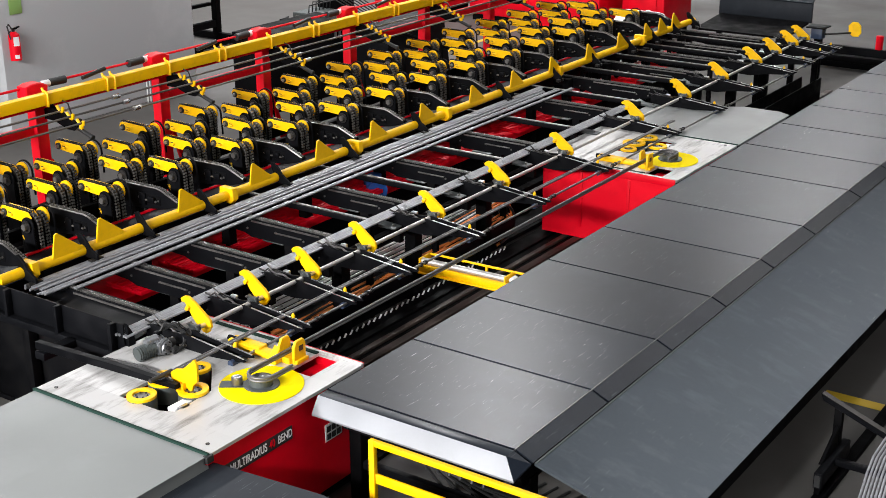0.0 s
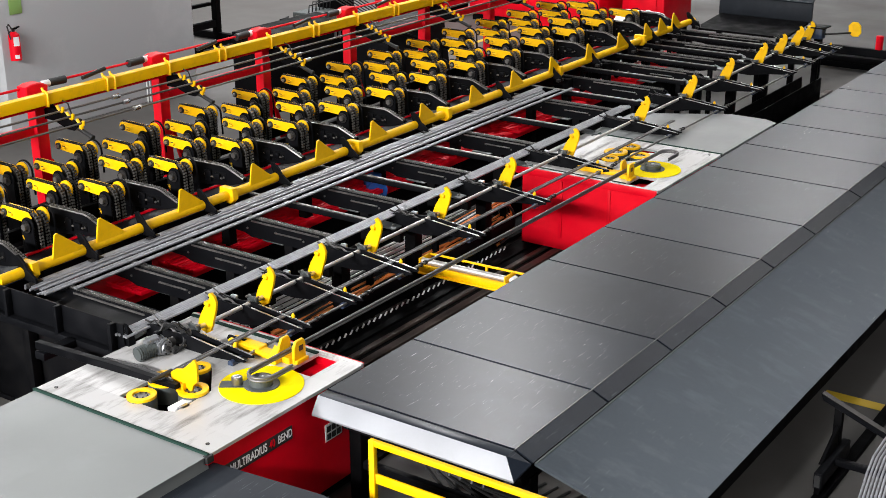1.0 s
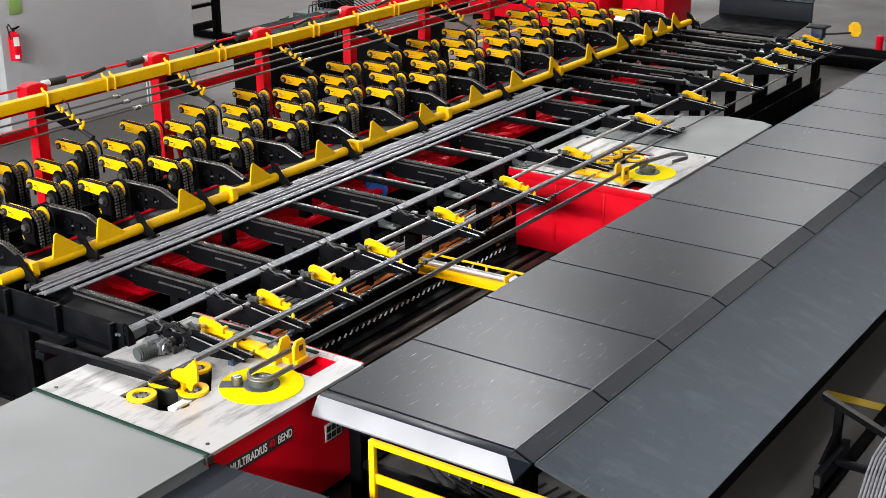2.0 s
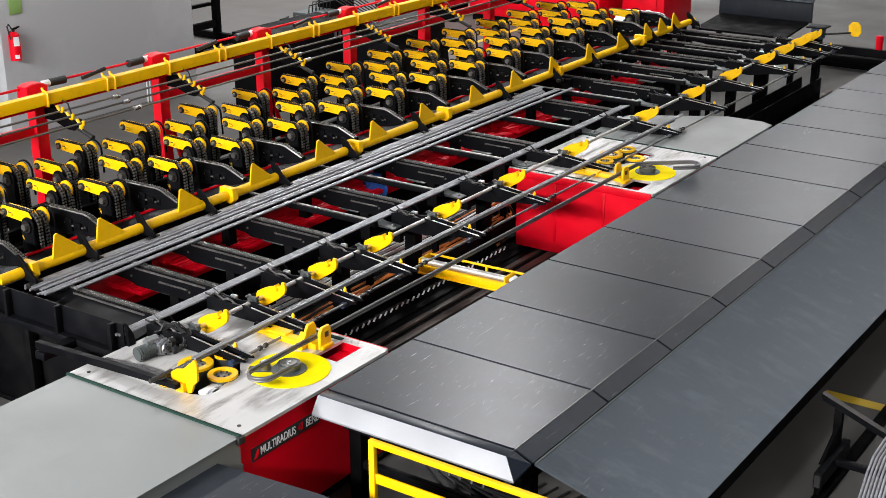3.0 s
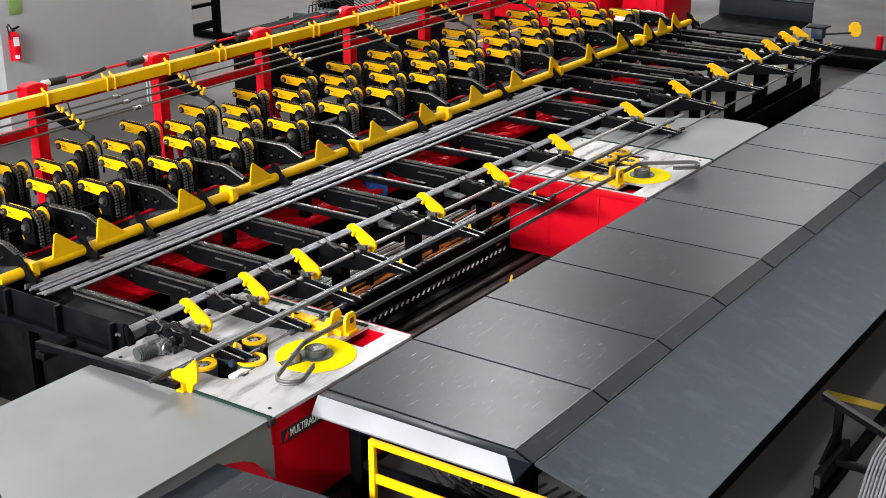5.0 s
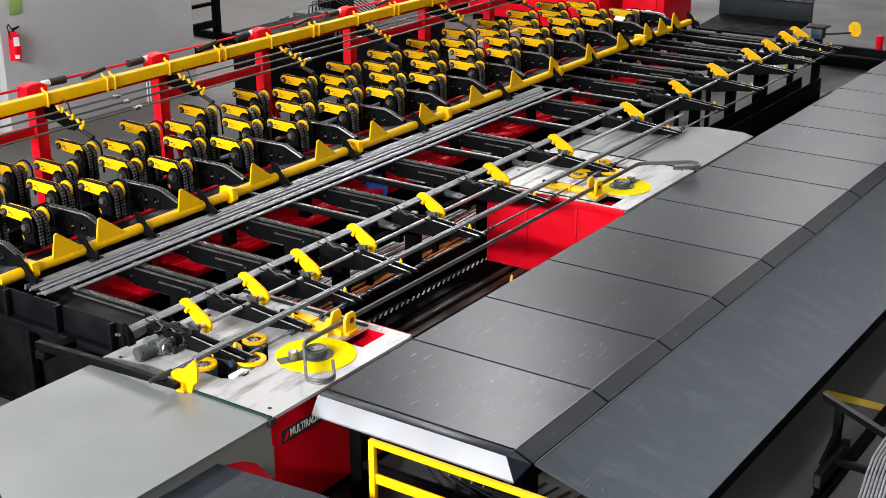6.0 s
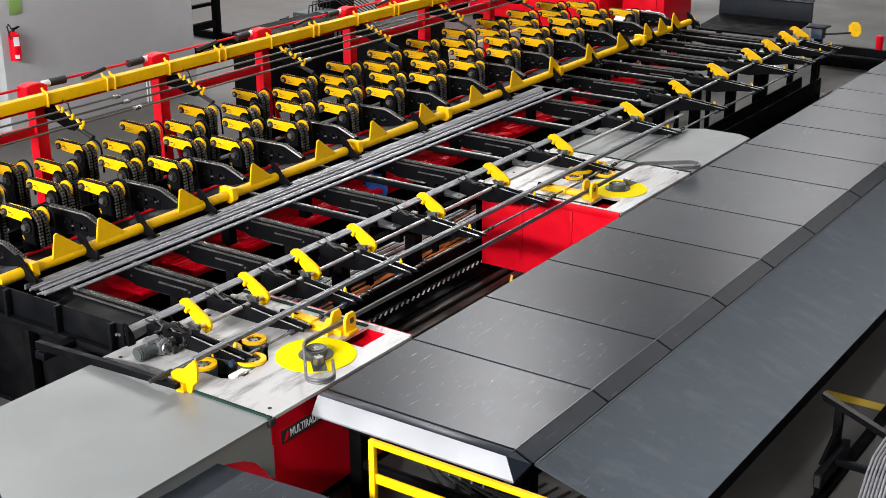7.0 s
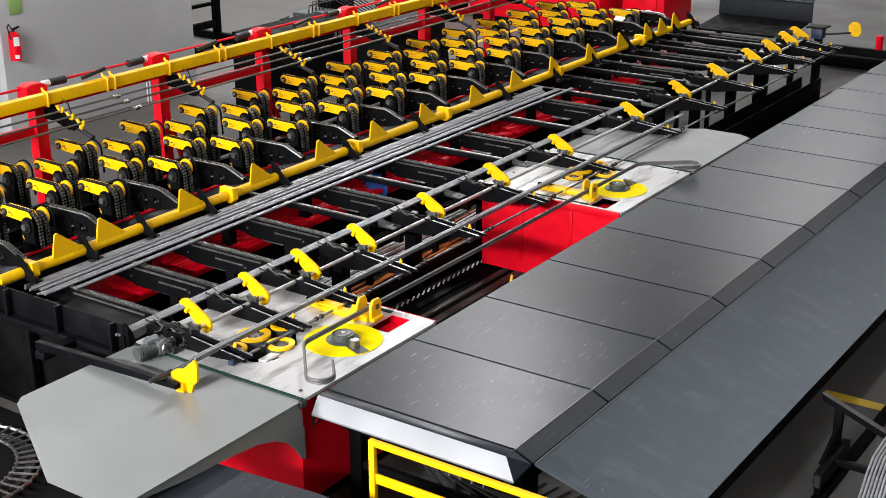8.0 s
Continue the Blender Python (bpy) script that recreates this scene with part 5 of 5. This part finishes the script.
part("cross_beam", box(B(), -1.4, 0.0, 0.1, 0.18, 0.62, 0.68, 0.005), M_BLACK, fr)
vb = thing("valve_station", "grey valve cabinet with hoses, a red column and blue pump", "valve station", (18.3, 15.4, 0))
part("cabinet", box(B(), -0.3, 0.35, -0.3, 0.3, 0.0, 0.6, 0.02), M_GREY, vb)
part("cabinet_door", box(B(), -0.32, -0.3, -0.22, 0.22, 0.1, 0.55, 0.006), M_CHAINL, vb)
part("control_box", box(B(), -0.55, -0.4, 0.2, 0.4, 0.0, 0.5, 0.01), M_BLACK, vb)
part("pump", tube(B(), (0.55, -0.4, 0.3), (0.95, -0.4, 0.3), 0.14, 20), M_BLUE, vb)
part("column", box(B(), 0.9, 1.1, -0.9, -0.7, 0.0, 1.4, 0.01), M_RED, vb)
part("tank", box(B(), 0.4, 0.8, -0.25, 0.3, 0.0, 0.9, 0.02), M_BLACK, vb)
for k in range(7):
    pts = [(-0.2 + 0.1 * k, 0.0, 0.6), (-0.3 + 0.1 * k, -0.1, 0.75 + 0.05 * (k % 3)), (0.2 + 0.1 * k, -0.3, 0.8), (0.5 + 0.1 * k, -0.6, 0.5), (0.6 + 0.1 * k, -0.9, 0.1)]
    part("hose", sweep(B(), pts, 0.012, 6), M_RUBBER, vb)
for k in range(4):
    pts = [(18.0, 15.8, 0.5), (17.4 - 0.2 * k, 16.0, 0.2), (16.9 - 0.15 * k, 16.6, 0.02), (16.2, 16.8 + 0.2 * k, 0.02), (15.6, 16.4 + 0.3 * k, 0.02), (15.2, 15.9, 0.02)]
    solid("floor_cable", sweep(B(), pts, 0.018, 6), M_RUBBER, "black cable lying on the floor", "cable", "", "floor cables")
bk = thing("black_cabinet", "tall black cabinet with bright rail handles", "cabinet", (15.3, 12.9, 0))
part("body", box(B(), -1.3, 0.6, -0.2, 0.5, 0.0, 1.15, 0.01), M_BLACK, bk)
for k in range(4):
    part("handle_rail", box(B(), 0.2 + 0.1 * k, 0.23 + 0.1 * k, -0.23, -0.2, 0.86, 1.08, 0.004), M_STEEL, bk)
for k in range(4):
    part("rivet", tube(B(), (0.55, -0.21, 0.2 + 0.25 * k), (0.55, -0.2, 0.2 + 0.25 * k), 0.02, 10), M_STEEL, bk)
rp3 = thing("dark_ramp", "dark steel ramp behind the rack", "ramp", (16.6, 12.3, 0))
part("ramp", prism(B(), [(-0.9, 0.0), (-0.5, 0.95), (0.9, 1.0), (1.1, 0.0)], "y", -0.25, 0.35, 0.01), M_DARK, rp3)
part("ramp_edge", tube(B(), (-0.6, -0.27, 1.0), (1.0, -0.5, 0.4), 0.03, 8), M_BLACK, rp3)
wt = thing("white_machine", "white rounded machine cover with a small cap", "machine cover", (20.1, 9.97, 0))
part("cover", prism(B(), [(-0.2, 0.0), (-0.2, 0.68), (-0.05, 0.78), (0.3, 0.82), (0.5, 0.76), (0.5, 0.0)], "y", -0.37, 0.3, 0.03), M_WHITE, wt)
part("cap", tube(B(), (-0.05, -0.3, 0.75), (-0.05, -0.3, 0.9), 0.04, 16), M_WHITE, wt)
part("lid", box(B(), -0.1, 0.02, -0.1, 0.0, 0.76, 0.8, 0.01), M_GREY, wt)


# ---------- red shearing line in the background ----------
def red_unit(x, y, w, d, h, label):
    u = thing("red_machine", label, "machine", (x, y, 0), "red machines")
    part("body", box(B(), 0, d, -w, 0, 0.12, h, 0.03), M_RED, u)
    part("plinth", box(B(), 0.05, d - 0.05, -w + 0.05, -0.05, 0, 0.12), M_BLACK, u)
    part("panel", box(B(), -0.02, 0.0, -w + 0.15, -0.15, 0.3, h * 0.7, 0.01), M_RED, u)
    part("seam", box(B(), -0.012, 0.0, -w + 0.06, -0.06, h * 0.8, h * 0.82), M_BLACK, u)
    part("handle", box(B(), -0.05, -0.02, -w * 0.5, -w * 0.5 + 0.12, h * 0.5, h * 0.53, 0.006), M_STEEL, u)
    for k in range(3):
        part("cap", tube(B(), (-0.04, -w * (0.25 + 0.25 * k), h * 0.88), (0.0, -w * (0.25 + 0.25 * k), h * 0.88), 0.04, 14), M_STEEL, u)
    return u


red_unit(21.6, 16.6, 1.6, 1.2, 1.7, "tall red machine cabinet with steel caps")
red_unit(21.8, 14.4, 1.4, 1.2, 1.9, "tall red machine cabinet beside a black gap")
red_unit(21.4, 12.8, 1.5, 1.3, 1.6, "red machine cabinet with smooth side panel")
red_unit(21.9, 11.1, 0.85, 1.2, 1.45, "low wide red machine housing")
rb = thing("dark_bin", "large dark grey steel bin at the line's end", "bin", (20.6, 7.75, 0))
part("front_panel", box(B(), 0.0, 0.05, -0.68, 0.9, 0.86, 1.2, 0.01), M_COVER, rb)
part("top_lip", prism(B(), [(-0.03, 1.19), (0.1, 1.24), (0.1, 1.22), (-0.02, 1.17)], "y", -0.68, 0.9), M_COVER, rb)
part("tray", prism(B(), [(-1.0, 0.8), (0.0, 0.88), (0.0, 0.85), (-1.0, 0.77)], "y", -0.64, 0.86), M_BLACK, rb)
for y in (-0.9, 0.8):
    for x in (-1.3, -0.1):
        part("leg", box(B(), x, x + 0.08, y, y + 0.08, 0, 0.76, 0.004), M_BLACK, rb)
gp = thing("guard_beam", "dark floor beam with red end plates", "beam")
part("beam", box(B(), 21.3, 21.45, 3.0, 7.4, 0.15, 0.25, 0.006), M_BLACK, gp)
part("beam", box(B(), 21.55, 21.65, 3.0, 7.2, 0.0, 0.36, 0.006), M_DARK, gp)
part("end_plate", tube(B(), (21.6, 6.25, 0.36), (21.6, 6.25, 0.58), 0.06, 16), M_RED, gp)
for y in (3.4, 6.2):
    part("foot", box(B(), 21.31, 21.44, y, y + 0.1, 0, 0.15, 0.004), M_BLACK, gp)

# ---------- front left floor: added darkening sheet and curved cable chain ---
# added sheet: its black colour gives the dark floor beside the machine
solid("floor_mat", box(B(), 2.4, 5.8, 6.2, 12.5, 0.0, 0.012, 0.004), M_FLOORSHADE, "added black sheet that darkens the floor beside the machine", "mat")
ec = thing("energy_chain", "curved grey cable chain with cross bars on the floor", "cable chain")
curve_line = [(4.85 + 0.6 * math.cos(a), 7.75 + 0.6 * math.sin(a)) for a in [math.pi * (-0.75 + 0.045 * i) for i in range(22)]]
for d in (-0.09, 0.09):
    pts = [(x + d * (x - 4.85) / 0.6, y + d * (y - 7.75) / 0.6, 0.08) for x, y in curve_line]
    part("side_link_band", sweep(B(), pts, 0.014, 6), M_CHAINL, ec)
for i, (x, y) in enumerate(curve_line):
    ux, uy = (x - 4.85) / 0.6, (y - 7.75) / 0.6
    part("cross_bar", tube(B(), (x - ux * 0.11, y - uy * 0.11, 0.085), (x + ux * 0.11, y + uy * 0.11, 0.085), 0.01, 6), M_CHAINL, ec)
for k in range(3):
    part("cable", sweep(B(), [(x + (k - 1) * 0.03, y, 0.05) for x, y in curve_line], 0.015, 6), M_RUBBER, ec)


# ---------- all that moves ----------
FINGER_ROWS = [(0.0, 142), (0.2, 131), (0.4, 120), (0.6, 107), (0.8, 90), (1.0, 70), (1.2, 51), (1.4, 36), (1.5, 30), (1.6, 18), (1.7, 7), (2.0, -4), (2.4, -4), (2.7, 8), (2.8, 15), (3.0, 32), (3.2, 52), (3.5, 75), (3.8, 105), (4.0, 123), (4.2, 137), (4.4, 146), (4.6, 149), (8.0, 149)]
NEAR_ROWS = [(0.0, 0.0), (2.1, 0.0), (2.4, 0.05), (2.8, 0.205), (3.0, 0.285), (3.5, 0.487), (3.8, 0.56), (4.0, 0.577), (7.2, 0.577), (7.4, 0.605), (7.5, 0.65), (8.0, 0.888)]
FAR_ROWS = [(0.0, 0.0), (0.5, -0.21), (1.0, -0.424), (1.3, -0.52), (1.5, -0.54), (4.6, -0.543), (4.9, -0.62), (5.8, -1.02), (6.0, -1.108), (6.2, -1.175), (6.4, -1.2), (8.0, -1.2)]
NEAR_DISC_ROWS = [(0.0, 124), (4.4, 124), (4.6, 124), (4.9, 150), (5.3, 185), (5.6, 165), (5.8, 150), (6.2, 150), (6.4, 160), (6.6, 184), (6.8, 208), (7.0, 226), (7.2, 245), (7.4, 249), (8.0, 249)]
FAR_DISC_ROWS = [(0.0, 56), (1.6, 56), (2.2, 20), (2.6, -2), (3.0, 30), (4.5, 30), (5.8, -5), (8.0, -8)]
NEAR_BEND = [(0.0, 0), (4.5, 0), (4.7, 6), (4.9, 16), (5.1, 27), (5.3, 38), (5.45, 42), (8.0, 42)]
FAR_BEND = [(0.0, 0), (1.75, 0), (1.95, 10), (2.2, 28), (2.45, 44), (2.6, 50), (8.0, 50)]
SUPPORT_ROWS = [(0.0, 2), (3.4, 2), (3.5, 4), (3.6, 17), (3.7, 33), (3.8, 50), (3.9, 66), (4.0, 82), (4.1, 93), (4.2, 100), (4.3, 104), (4.4, 110), (4.5, 113), (4.7, 115), (5.2, 116), (5.8, 118), (8.0, 118)]


FED_ROWS = [(0.0, 6.85, 0.985), (1.0, 6.85, 0.985), (1.1, 6.77, 1.02), (1.2, 6.66, 1.06), (1.3, 6.54, 1.05), (1.4, 6.46, 1.04), (1.5, 6.43, 1.06), (1.6, 6.35, 1.04), (1.7, 6.30, 1.05), (1.85, 6.22, 1.02), (2.0, 6.165, 0.996), (8.0, 6.165, 0.996)]


def motions():
    walk(shaft, [(t, pose(0, SY, SZ, -a, 0, 0)) for t, a in FINGER_ROWS])
    walk(NEAR, [(t, pose(6.59 + d, 0, 0)) for t, d in NEAR_ROWS])
    walk(FAR, [(t, pose(11.70 + d, 0, 0)) for t, d in FAR_ROWS])
    walk(NEAR_DISC, [(t, pose(-0.645, 5.615, 0.9, 0, 0, a)) for t, a in NEAR_DISC_ROWS])
    walk(FAR_DISC, [(t, pose(0.645, 5.615, 0.9, 0, 0, a)) for t, a in FAR_DISC_ROWS])
    walk(sup, [(t, pose(8.78, 5.29, 0.74, 0, 0, a)) for t, a in SUPPORT_ROWS])
    for bar, ends in BENT:
        for side, links, hook in ends:
            rows = [(t, bend_rows(side, a)) for t, a in (NEAR_BEND if side == -1 else FAR_BEND)]
            for i, piece in enumerate(links + [hook]):
                walk(piece, [(t, p[i]) for t, p in rows])
    for k, ob in enumerate(FED):
        walk(ob, [(t, pose(0, y - 0.0235 * k, z)) for t, y, z in FED_ROWS])


motions()
